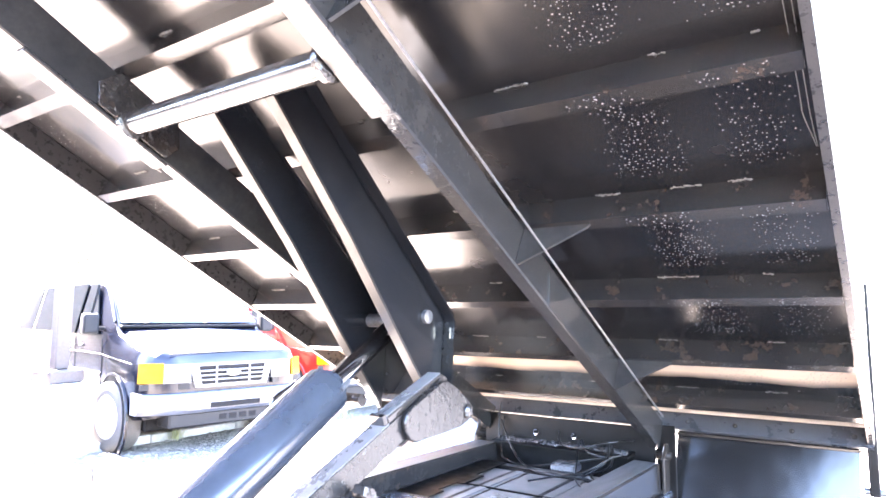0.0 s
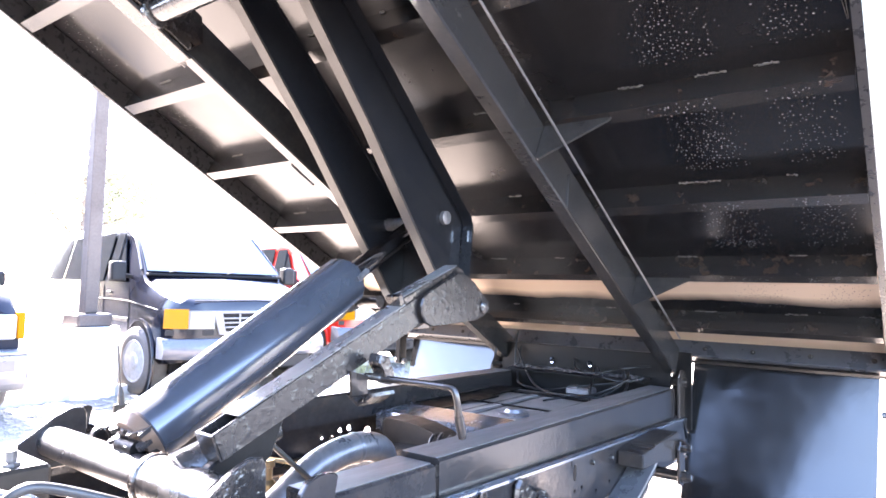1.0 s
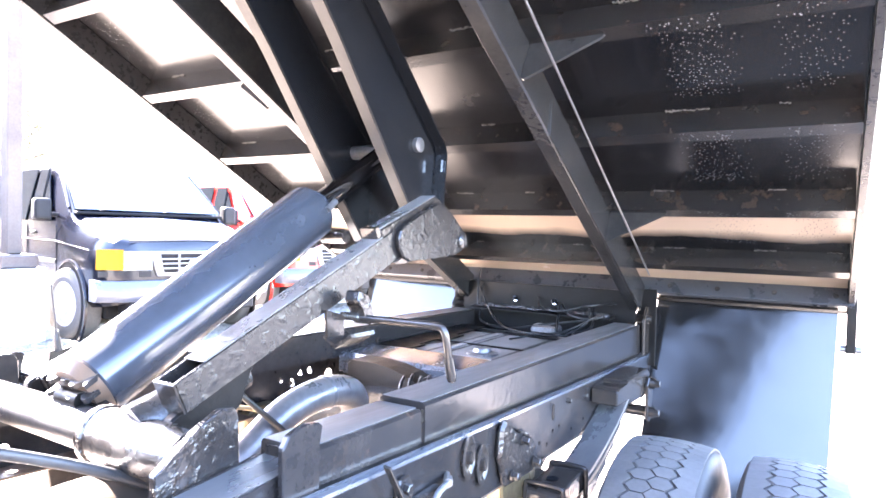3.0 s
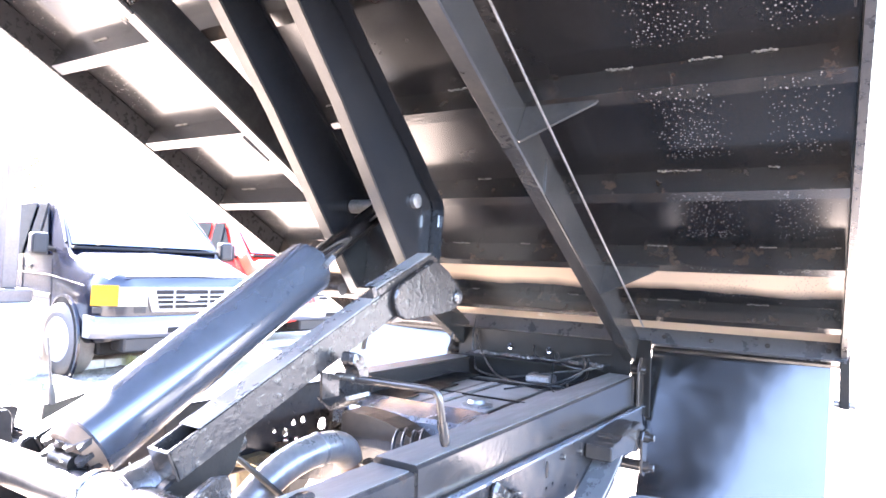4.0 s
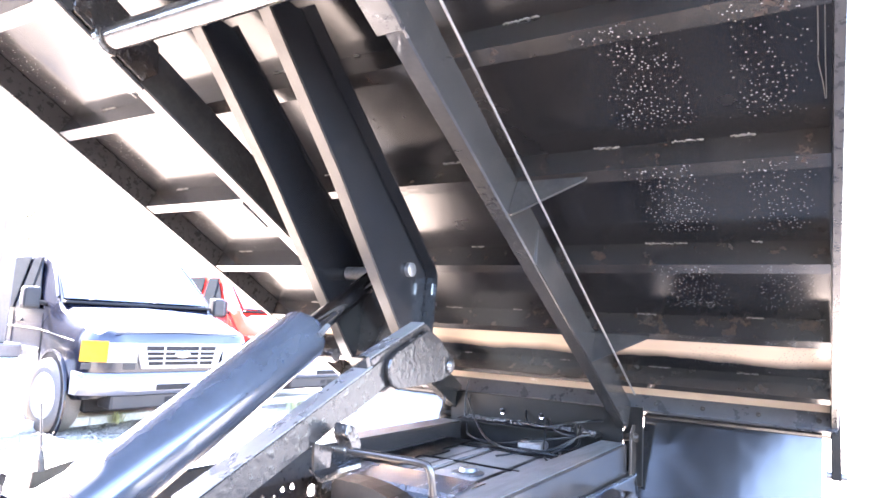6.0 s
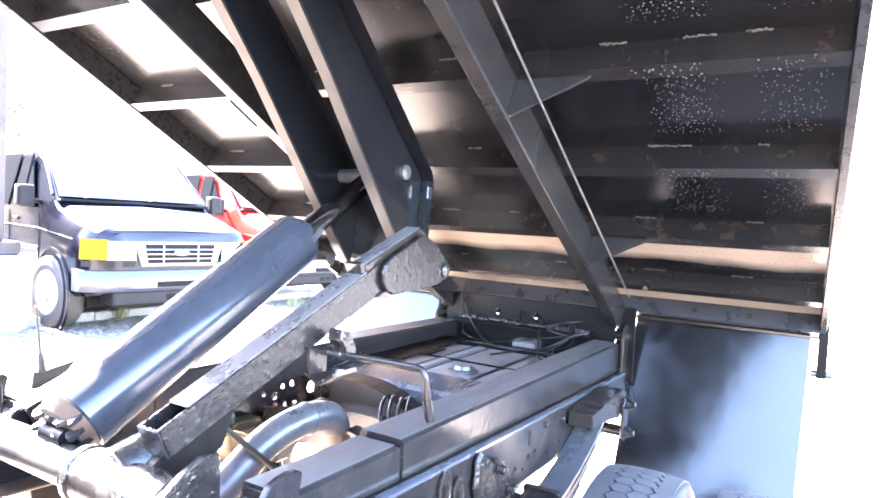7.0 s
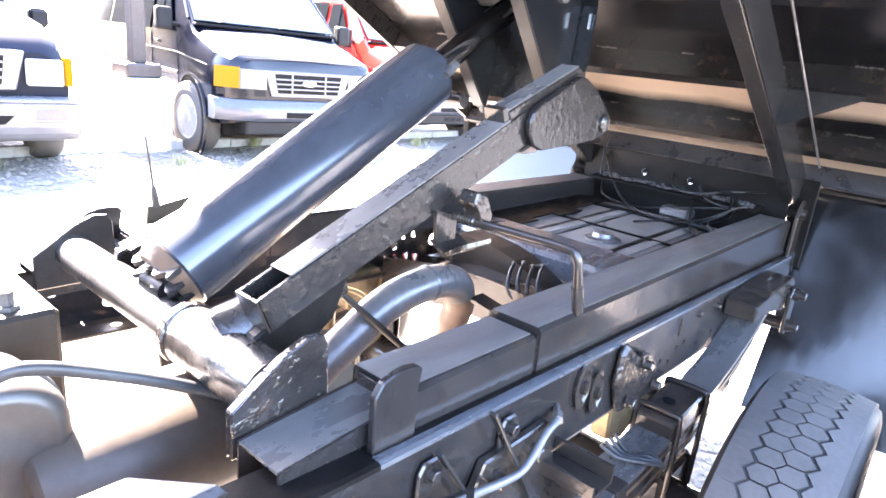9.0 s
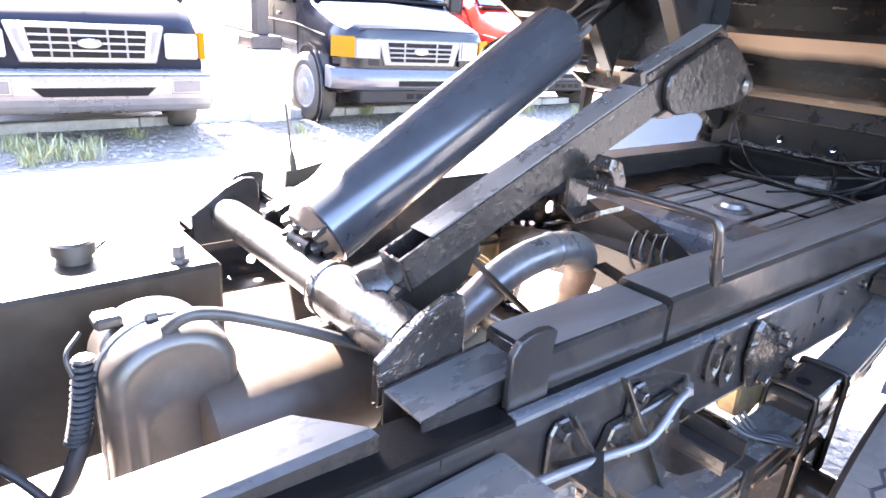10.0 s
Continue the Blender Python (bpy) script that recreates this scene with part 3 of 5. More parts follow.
# lower torque tube
hp("torque_tube", sweep([(-0.345, -0.118, 0.932), (0.318, -0.118, 0.932)], 0.034, 32), TUBE_PAINT, "shiny black torque tube across the frame", 40)
hp("tube_collar", lathe([(0.034, -0.012), (0.047, -0.007), (0.0475, 0.007), (0.040, 0.012)], "x", (0.105, -0.118, 0.932), 28), ROUGH_PAINT, smooth=40)
hp("tube_sleeve", sweep([(0.108, -0.118, 0.932), (0.316, -0.118, 0.932)], 0.044, 32), SLEEVE_PAINT, "wider shiny sleeve on the tube", 40)

hp("arm_shoe", sweep(curve([(0.180, -0.108, 0.945), (0.192, -0.055, 0.970), (0.203, 0.0, 0.994), (0.212, 0.06, 1.018)], 5), [0.050 - 0.0012 * k for k in range(16)], 20), SLEEVE_PAINT, "cast shoe joining tube and arm", 50)
# lower arms: open box sections from the tube to the knee
A0, A1 = Vector((0, -0.110, 1.033)), Vector((0, 0.412, 1.259))
ad = (A1 - A0).normalized()
an = Vector((0, -ad.z, ad.y))


def arm_pt(d, h, drop=0.0):
    p = A0 + ad * d + an * (h - drop)
    return (p.y, p.z)


LA = (A1 - A0).length
for side in (1, -1):
    x0, x1 = (0.215, 0.265) if side > 0 else (-0.195, -0.145)
    out, drop, mouth = (x1, 0.0, 0.060) if side > 0 else (x0, 0.058, 0.002)
    # side webs
    for xa, xb in ((x0, x0 + 0.007), (x1 - 0.007, x1)):
        hp("arm_web", prism([arm_pt(0.0, -0.053, drop), arm_pt(0.0, 0.0, drop), arm_pt(LA + 0.02, 0.0, drop), arm_pt(LA + 0.20, 0.004, drop), arm_pt(LA + 0.24, -0.03, drop), arm_pt(LA + 0.14, -0.070, drop), arm_pt(LA - 0.02, -0.062, drop), arm_pt(0.2, -0.056, drop)], "x", xa, xb, 0.0015), ARM_SIDE)
    hp("arm_end", prism([arm_pt(-0.002, -0.053, drop), arm_pt(-0.002, 0.0, drop), arm_pt(0.004, 0.0, drop), arm_pt(0.004, -0.053, drop)], "x", x0, x1, 0.001), FRAME_PAINT)
    hp("arm_cover", prism([arm_pt(mouth, 0.0005, drop), arm_pt(mouth - 0.004, 0.004, drop), arm_pt(LA - 0.02, 0.004, drop), arm_pt(LA - 0.02, 0.0005, drop)], "x", x0 + 0.001, x1 - 0.001, 0.0012), DUSTY if side > 0 else SILL_PAINT, "dusty grey top plate" if side > 0 else "dull black top plate")
    hp("knee_cover", prism([arm_pt(LA - 0.021, 0.0195, drop), arm_pt(LA - 0.021, 0.0225, drop), arm_pt(LA + 0.212, 0.0135, drop), arm_pt(LA + 0.212, 0.0105, drop)], "x", x0 + 0.005, x1 - 0.005, 0.001), DUSTY if side > 0 else SILL_PAINT, "dusty grey knee plate" if side > 0 else "dull black knee plate")
    hp("arm_floor", prism([arm_pt(0.03, -0.053, drop), arm_pt(0.03, -0.048, drop), arm_pt(LA + 0.09, -0.048, drop), arm_pt(LA + 0.09, -0.053, drop)], "x", x0 + 0.0075, x1 - 0.0075), ROUGH_PAINT)
    # knee block and ear
    hp("knee_block", prism([arm_pt(LA - 0.02, 0.001, drop), arm_pt(LA - 0.022, 0.019, drop), arm_pt(LA + 0.215, 0.010, drop), arm_pt(LA + 0.235, -0.012, drop), arm_pt(LA + 0.22, -0.05, drop), arm_pt(LA + 0.0, -0.03, drop)], "x", x0 + 0.004, x1 - 0.004, 0.003), FRAME_PAINT)
    ear = [(0.440, 1.270), (0.432, 1.252), (0.436, 1.228), (0.452, 1.208), (0.478, 1.199), (0.58, 1.205), (0.675, 1.211), (0.712, 1.222), (0.728, 1.245), (0.722, 1.266), (0.66, 1.312), (0.612, 1.334), (0.585, 1.335), (0.46, 1.284)]
    hp("ear_plate", prism(ear, "x", *sorted((out + side * 0.0005, out + side * 0.014)), 0.003), ARM_SIDE, "hammer-painted ear plate at the knee")
    hp("knee_pin", sweep([(side * 0.10, 0.703, 1.247), (out + side * 0.019, 0.703, 1.247), (out + side * 0.023, 0.703, 1.247)], [0.019, 0.019, 0.013], 18), ROUGH_PAINT, smooth=40)
    hp("arm_foot", prism([(-0.11, 0.93), (-0.105, 0.975), (-0.06, 0.998), (0.06, 1.045), (0.03, 0.97), (-0.04, 0.92)], "x", x0 + 0.014, x1 - 0.014, 0.004), PLATE_BLACK)
    hp("stop_lip", prism([arm_pt(LA - 0.035, 0.004, drop), arm_pt(LA - 0.035, 0.028, drop), arm_pt(LA - 0.0225, 0.028, drop), arm_pt(LA - 0.0225, 0.004, drop)], "x", x0 + 0.004, x1 - 0.004), FRAME_PAINT)
hp("arm_tab", prism([arm_pt(LA - 0.01, -0.066), arm_pt(LA + 0.03, -0.082), arm_pt(LA + 0.05, -0.066), arm_pt(LA - 0.01, -0.062)], "x", 0.235, 0.272, 0.001), RUST)

# upper arms: tapered plates from the knee to the bed's tube
PLATE = [(0.128, 2.018), (0.17, 2.045), (0.235, 2.038), (0.81, 1.505), (0.822, 1.485), (0.806, 1.30), (0.79, 1.215), (0.74, 1.20), (0.66, 1.225), (0.60, 1.455), (0.406, 1.702)]
for side in (1, -1):
    xa, xb = sorted((side * 0.096, side * 0.120))
    hp("upper_arm", prism([(y, z) for y, z in PLATE[:7] + [(0.775, 1.238), (0.60, 1.455), (0.406, 1.702)]], "x", xa + 0.004, xb - 0.004, 0.002), ARM_PAINT, "tapered glossy black hoist arm")
    # flanges on both long edges
    hp("front_flange", strip([PLATE[0], PLATE[10], PLATE[9], (0.775, 1.238)], -0.007, "x", xa - 0.004, xb + 0.004), FLANGE_PAINT, "brownish front edge")
    fa, fb = (xa - 0.006, xb + 0.034) if side > 0 else (xa - 0.034, xb + 0.006)
    hp("rear_flange", strip([(0.235, 2.041), (0.814, 1.508), (0.825, 1.485), (0.809, 1.30)], 0.006, "x", fa, fb), ARM_PAINT)
    hp("pivot_boss", lathe([(0.020, -0.003 * side), (0.020, 0.010 * side), (0.012, 0.013 * side)], "x", (side * 0.119, 0.729, 1.500), 20), STEEL, "worn pin boss", 40)
hp("arm_back_plate", strip([(0.62, 1.690), (0.804, 1.512), (0.815, 1.485), (0.800, 1.26)], 0.005, "x", -0.099, 0.099), ARM_PAINT, "black plate closing the back of the arms")
hp("rod_pin", sweep([(-0.098, 0.729, 1.488), (0.098, 0.729, 1.488)], 0.02, 18), STEEL, smooth=40)
hp("knee_weld", prism([(0.8145, 1.435), (0.8185, 1.435), (0.8200, 1.468), (0.816, 1.468)], "x", 0.142, 0.148), CHROME, "bare bright scratch")

# safety prop latch with its bent handle
hp("latch_bracket", prism([(y + 0.075, z - 0.03) for y, z in ((0.172, 1.160), (0.178, 1.182), (0.205, 1.172), (0.224, 1.138), (0.216, 1.112), (0.198, 1.118), (0.190, 1.148))], "x", 0.282, 0.318, 0.003), ROUGH_PAINT, "lumpy black latch bracket")
hp("latch_plate", prism([(0.262, 1.066), (0.264, 1.062), (0.294, 1.044), (0.334, 1.068), (0.332, 1.075), (0.295, 1.052)], "y", 0.21, 0.28), ROUGH_PAINT)
hp("latch_web", prism([(0.21, 1.115), (0.262, 1.10), (0.262, 1.055), (0.215, 1.055)], "x", 0.266, 0.272), FRAME_PAINT)
bm = bmesh.new()
for k in range(7):
    lathe([(0.005, -0.002), (0.0085, 0.0), (0.005, 0.002)], "x", (0.268 + 0.006 * k, 0.268, 1.098), 12, bm)
hp("spring", bm, FRAME_PAINT, "small coil spring")
hp("handle", sweep(curve([(0.26, 0.266, 1.098), (0.31, 0.276, 1.096), (0.40, 0.282, 1.096), (0.470, 0.283, 1.096), (0.487, 0.284, 1.088), (0.492, 0.287, 1.065), (0.493, 0.293, 1.035)], 5), 0.0075, 12), FRAME_PAINT, "bent steel pull handle", 40)
hp("handle_grip", sweep([(0.493, 0.292, 1.040), (0.495, 0.301, 1.003), (0.495, 0.303, 0.995)], [0.0098, 0.0098, 0.0075], 12), FRAME_PAINT, smooth=40)

# ---- truck chassis ----
chassis = root("truck_chassis", pose(0, 0, 0), "black truck frame with subframe, rear axle and leaf springs", "truck chassis")


def holes_plate(y0, y1, z0, z1, holes, xa, xb, n=10):
    """An upright plate in the y-z plane with round holes through it, built round each hole."""
    bm = bmesh.new()
    cuts = sorted(holes)
    edges = [y0]
    for a, b in zip(cuts, cuts[1:]):
        edges.append((a[0] + b[0]) / 2)
    edges.append(y1)
    for i, (cy, cz, r) in enumerate(cuts):
        ya, yb = edges[i], edges[i + 1]
        rim, out = [], []
        for k in range(4 * n):
            a = math.tau * (k + 0.5) / (4 * n)
            c, s = math.cos(a), math.sin(a)
            rim.append((cy + r * c, cz + r * s))
            tx = min([q for q in ((yb - cy) / c if c > 1e-6 else 9, (ya - cy) / c if c < -1e-6 else 9, (z1 - cz) / s if s > 1e-6 else 9, (z0 - cz) / s if s < -1e-6 else 9)])
            out.append((cy + tx * c, cz + tx * s))
        for xx, flip in ((xa, 1), (xb, -1)):
            vi, vo = [bm.verts.new((xx, *p)) for p in rim], [bm.verts.new((xx, *p)) for p in out]
            for k in range(4 * n):
                j = (k + 1) % (4 * n)
                f = (vi[k], vi[j], vo[j], vo[k])
                bm.faces.new(f if flip > 0 else f[::-1])
            for py, pz in ((ya, z0), (ya, z1), (yb, z0), (yb, z1)):
                k = min(range(4 * n), key=lambda q: (-(math.cos(math.atan2(out[q][1] - cz, out[q][0] - cy) - math.atan2(pz - cz, py - cy)))))
                near = sorted(range(4 * n), key=lambda q: (out[q][0] - py) ** 2 + (out[q][1] - pz) ** 2)[:2]
                try:
                    bm.faces.new((vo[near[0]], vo[near[1]], bm.verts.new((xx, py, pz))))
                except ValueError:
                    pass
            if xx == xa:
                ra = vi
        for k in range(4 * n):
            j = (k + 1) % (4 * n)
            bm.faces.new((ra[k], ra[j], vi[j], vi[k]))
    bmesh.ops.remove_doubles(bm, verts=bm.verts, dist=0.0005)
    return bm


def lean(ob, slope, rise):
    """Lets a long rail fall gently towards the rear."""
    for v in ob.data.vertices:
        v.co.z += rise - slope * (v.co.y - 0.3)
    return ob


RAIL_TOP, RAIL_LOW = 0.845, 0.69
FAR_HOLES = [(-1.0, 0.73, 0.012), (-0.5, 0.75, 0.014), (-0.25, 0.74, 0.011), (-0.124, 0.775, 0.016), (-0.014, 0.729, 0.012), (0.3, 0.75, 0.01), (0.50, 0.79, 0.009), (0.614, 0.79, 0.012), (0.81, 0.766, 0.009), (0.861, 0.751, 0.013), (0.90, 0.779, 0.010), (0.946, 0.782, 0.011), (1.045, 0.754, 0.021), (1.147, 0.762, 0.013), (1.4, 0.75, 0.012)]
for side in (1, -1):
    xo = side * 0.462
    webs = FAR_HOLES if side < 0 else [(y, z - 0.03, 0.007) for y, z, r in FAR_HOLES]
    lean(part("rail_web", holes_plate(-1.35, 1.97, RAIL_LOW, RAIL_TOP - 0.003, webs, *sorted((xo, xo - side * 0.007))), RAIL_SIDE, chassis, "pierced black frame rail web"), 0.045, 0.022)
    # the flat stays dark so the painted sky sheen keeps to the lip
    lean(part("rail_top_flange", prism([(side * 0.385, RAIL_TOP - 0.007), (side * 0.385, RAIL_TOP), (side * 0.446, RAIL_TOP), (side * 0.446, RAIL_TOP - 0.007)], "y", -0.066, 1.97), PLATE_BLACK, chassis, "flat of the top flange, kept dark beside the sky-tinted lip"), 0.045, 0.022)
    lean(part("rail_top_lip", prism([(side * 0.4462, RAIL_TOP - 0.007), (side * 0.4462, RAIL_TOP + 0.0005), (side * 0.456, RAIL_TOP), (side * 0.462, RAIL_TOP - 0.003), (side * 0.463, RAIL_TOP - 0.009), (side * 0.455, RAIL_TOP - 0.007)], "y", -0.066, 1.97), LEDGE, chassis, "glossy rounded top flange lip, sky sheen in its blue tint"), 0.045, 0.022)
    lean(part("rail_top_flange", prism([(side * 0.385, RAIL_TOP - 0.007), (side * 0.385, RAIL_TOP), (side * 0.456, RAIL_TOP), (side * 0.462, RAIL_TOP - 0.003), (side * 0.463, RAIL_TOP - 0.009), (side * 0.455, RAIL_TOP - 0.007)], "y", -1.35, -0.068), PLATE_BLACK, chassis, "black front of the top flange, kept dark"), 0.045, 0.022)
    lean(part("rail_bottom_flange", box(*sorted((side * 0.385, side * 0.462)), -1.35, 1.97, RAIL_LOW - 0.007, RAIL_LOW - 0.0005, 0.002), RUST, chassis, "rust-edged bottom flange"), 0.045, 0.022)
    # hoist subframe box on top
    foot = 0.80 if side > 0 else 0.853
    lean(part("subframe_rail", prism([(side * 0.326, foot), (side * 0.326, 0.940), (side * 0.331, 0.946), (side * 0.427, 0.946), (side * 0.433, 0.940), (side * 0.435, foot)], "y", 0.312, 1.90), RAIL_SIDE, chassis, "dusty-topped black subframe rail"), 0.018, -0.004)
    lean(part("subframe_nose", prism([(side * 0.330, 0.83), (side * 0.330, 0.932), (side * 0.334, 0.937), (side * 0.426, 0.937), (side * 0.432, 0.932), (side * 0.434, 0.83)], "y", 0.0, 0.300), RAIL_SIDE, chassis, "front piece of the subframe rail"), 0.018, -0.004)
    lean(part("subframe_splice", box(*sorted((side * 0.3305, side * 0.4285)), 0.298, 0.314, 0.8505, 0.914), FRAME_PAINT, chassis), 0.018, -0.004)
    lean(part("rail_dust", box(*sorted((side * 0.331, side * 0.424)), 0.313, 1.895, 0.9463, 0.9473), RAIL_DUST, chassis, "dry grey dust on the rail's top"), 0.018, -0.004)
    lean(part("rail_dust", box(*sorted((side * 0.334, side * 0.421)), 0.001, 0.299, 0.9373, 0.9383), RAIL_DUST, chassis, "dry grey dust on the rail's top"), 0.018, -0.004)
    part("slot_eye", lathe([(0.0125, -0.0015), (0.0125, 0.0015), (0.009, 0.002), (0.0, 0.0005)], "x", (side * 0.4295, 0.3065, 0.918), 18), PLATE_BLACK, chassis)
    # finger and side plates at the subframe's front
    fin = [(-0.062, 0.85), (0.012, 0.85), (0.010, 0.930), (0.008, 0.950), (0.011, 0.964), (0.017, 0.974), (0.008, 0.981), (-0.012, 0.983), (-0.032, 0.982), (-0.052, 0.976), (-0.064, 0.959)]
    part("finger_plate", prism(fin, "x", *sorted((side * 0.4305, side * 0.4425)), 0.002), RAIL_SIDE, chassis, "upright finger plate with a rounded top")
    tab = [(-0.187, 0.872), (-0.187, 0.936), (-0.150, 0.962), (-0.115, 0.986), (-0.080, 1.001), (-0.055, 0.999), (-0.048, 0.985), (-0.043, 0.872)]
    part("tube_tab", prism(tab, "x", *sorted((side * 0.320, side * 0.334)), 0.002), ROUGH_PAINT if side > 0 else SILL_PAINT, chassis, "hammered black plate holding the tube end")
    # sloped channel between plate and rail nose, and the front rail box
    part("nose_channel", prism([(-0.182, 0.850), (-0.182, 0.902), (-0.03, 0.918), (-0.002, 0.918), (-0.002, 0.850)], "x", *sorted((side * 0.338, side * 0.342))), FRAME_PAINT, chassis)
    part("nose_channel", prism([(-0.182, 0.850), (-0.182, 0.902), (-0.002, 0.918), (-0.002, 0.850)], "x", *sorted((side * 0.418, side * 0.4225))), RAIL_SIDE, chassis)
    part("nose_top", prism([(-0.182, 0.8985), (-0.182, 0.9025), (-0.002, 0.9185), (-0.002, 0.9145)], "x", *sorted((side * 0.3425, side * 0.4175))), DUSTY, chassis)
    part("nose_end", box(*sorted((side * 0.345, side * 0.416)), -0.006, -0.001, 0.845, 0.935, 0.001), FRAME_PAINT, chassis)
    for name, outline, skin in (("front_rail_box", ((0.348, 0.850), (0.348, 0.916), (0.350, 0.921), (0.4165, 0.921), (0.424, 0.914), (0.424, 0.850)), FRAME_PAINT), ("rail_box_dust", ((0.350, 0.9212), (0.350, 0.9222), (0.4165, 0.9222), (0.4165, 0.9212)), DUSTY)):
        bm = prism([(side * x, z) for x, z in outline], "y", -1.35, -0.245)
        for v in bm.verts:
            if v.co.y > -0.3:
                v.co.y -= 0.9 * (0.424 - abs(v.co.x))
        part(name, bm, skin, chassis, "square black rail cover" if skin is FRAME_PAINT else "grey worn dust on the rail cover")

for y, z0, z1 in ((-0.62, 0.70, 0.80), (1.90, 0.66, 0.80)):
    part("frame_crossmember", prism([(y - 0.045, z0), (y - 0.045, z1 - 0.006), (y - 0.039, z1), (y + 0.039, z1), (y + 0.045, z1 - 0.006), (y + 0.045, z0)], "x", -0.322, 0.322), FRAME_PAINT, chassis)
# humped brown cover over the axle, and behind it the bar tinted with sky sheen
hump = [(-0.197, 0.850), (-0.185, 0.860), (-0.10, 0.860), (-0.04, 0.853), (0.02, 0.838), (0.08, 0.810), (0.15, 0.775), (0.32, 0.762)]
part("axle_cover", prism([(-0.20, 0.70)] + hump + [(0.32, 0.68)], "y", 0.842, 0.85), BROWN, chassis, "humped oil-brown cover plate")
part("axle_cover_flange", prism(hump + [(x, z + 0.004) for x, z in hump[::-1]], "y", 0.838, 0.93), BROWN, chassis, "oily brown flange of the cover")
part("frame_crossmember", prism([(0.945, 0.79), (0.945, 0.842), (0.955, 0.855), (1.115, 0.862), (1.128, 0.852), (1.128, 0.812)], "x", -0.322, 0.322), LEDGE, chassis, "glossy folded crossmember, sky sheen in its blue tint")
part("slack_bar", sweep([(0.088, 0.12, 0.978), (0.100, 0.163, 0.934), (0.147, 0.315, 0.782), (0.152, 0.33, 0.765)], [0.006, 0.006, 0.007, 0.007], 10), BROWN, chassis, "rusty rod slanting down beside the exhaust", 60)
part("gearbox_boss", lathe([(0.0, -0.06), (0.045, -0.055), (0.055, 0.0), (0.045, 0.05), (0.0, 0.055)], "y", (0.20, 0.33, 0.74), 18), BROWN, chassis, "oil-brown casting under the exhaust", 50)
# arched rusty crossmember over the axle
arch = []
for k in range(13):
    x = -0.38 + 0.76 * k / 12
    arch.append((x, 0.745 + 0.055 * math.cos((k - 6) / 6 * 1.5)))
part("arched_crossmember", prism(arch + [(x, z - 0.11) for x, z in arch[::-1]], "y", 0.742, 0.752), MEMBER_PAINT, chassis, "arched rust-stained crossmember")
part("arched_flange", prism([(x, z + 0.005) for x, z in arch] + [(x, z + 0.0005) for x, z in arch[::-1]], "y", 0.742, 0.82), FRAME_PAINT, chassis)
part("middle_bracket", prism([(0.10, 0.83), (0.32, 0.79), (0.32, 0.782), (0.10, 0.822)], "y", 0.55, 0.60), FRAME_PAINT, chassis)
# rear hinge plate with its lamps' bolts
part("rear_plate", box(-0.405, 0.405, 1.935, 1.947, 0.70, 1.045, 0.002), PLATE_BLACK, chassis, "greasy black rear hinge plate")
part("rear_ledge", prism([(1.84, 0.925), (1.84, 0.931), (1.934, 0.941), (1.934, 0.925)], "x", -0.322, 0.322), PLATE_BLACK, chassis)
rnd = random.Random(4)
lumps([(rnd.uniform(-0.3, 0.31), 1.845 + 0.085 * rnd.random(), 0.938 + 0.003 * rnd.random(), 1) for _ in range(260)], 9, 0.003, 0.010, 0.7, STEEL, "grit", chassis, "flakes and grit on the rear ledge")
for x in (-0.132, 0.054):
    part("stud_ring", lathe([(0.008, -0.008), (0.013, -0.009), (0.015, 0.0), (0.008, 0.0)], "y", (x, 1.932, 0.976), 20, closed=True), CHROME, chassis, "bright ring nut")
    part("stud", lathe([(0.006, -0.018), (0.0065, 0.0)], "y", (x, 1.932, 0.976), 10), DARK, chassis)
part("hinge_shaft", sweep([(-0.462, 1.985, 0.93), (0.462, 1.985, 0.93)], 0.022, 18), FRAME_PAINT, chassis, smooth=40)
for side in (1, -1):
    part("hinge_ear", prism([(1.90, 0.72), (1.90, 0.93), (1.945, 0.985), (2.02, 0.985), (2.05, 0.95), (2.05, 0.72)], "x", *sorted((side * 0.44, side * 0.452)), 0.002), FRAME_PAINT, chassis)

# fuel tank between the rails, ribbed on top
part("fuel_tank", box(-0.318, 0.318, 1.02, 1.83, 0.60, 0.845, 0.025, seg=3), TANK_TOP, chassis, "dusty black ribbed tank between the rails", smooth=30)
for y, w in ((1.40, 0.005), (1.72, 0.020)):
    part("tank_strap", box(-0.316, 0.316, y - w, y + w, 0.8454, 0.852, 0.002), PLATE_BLACK, chassis, "black strap over the tank")
for x, w in ((-0.125, 0.009), (-0.06, 0.004), (0.135, 0.009), (0.215, 0.005)):
    part("tank_groove", box(x - w, x + w, 1.13, 1.70, 0.8452, 0.8466, 0.0005), PLATE_BLACK, chassis, "dark groove in the tank's top")
for x in (-0.095, 0.175):
    part("tank_rib", box(x - 0.016, x + 0.016, 1.12, 1.70, 0.8452, 0.8496, 0.001), TANK_TOP, chassis)
step = [(-0.318, 1.14), (-0.17, 1.14), (-0.17, 1.24), (-0.20, 1.24), (-0.20, 1.37), (-0.165, 1.37), (-0.165, 1.52), (-0.205, 1.52), (-0.205, 1.78), (-0.318, 1.78)]
part("tank_guard", prism(step, "z", 0.8522, 0.8565, 0.001), PLATE_BLACK, chassis, "black stepped guard plate on the tank")
part("tank_sender", lathe([(0.055, 0.0), (0.055, 0.006), (0.035, 0.010), (0.03, 0.022)], "z", (0.055, 1.262, 0.846), 24), STEEL, chassis, "round metal sender plate", 40)
part("junction_box", box(0.045, 0.155, 1.725, 1.805, 0.862, 0.895, 0.008, m=Matrix.Translation((0.02, 0, 0)) @ Matrix.Rotation(0.02, 4, "Z")), STEEL, chassis, "small grey junction box")
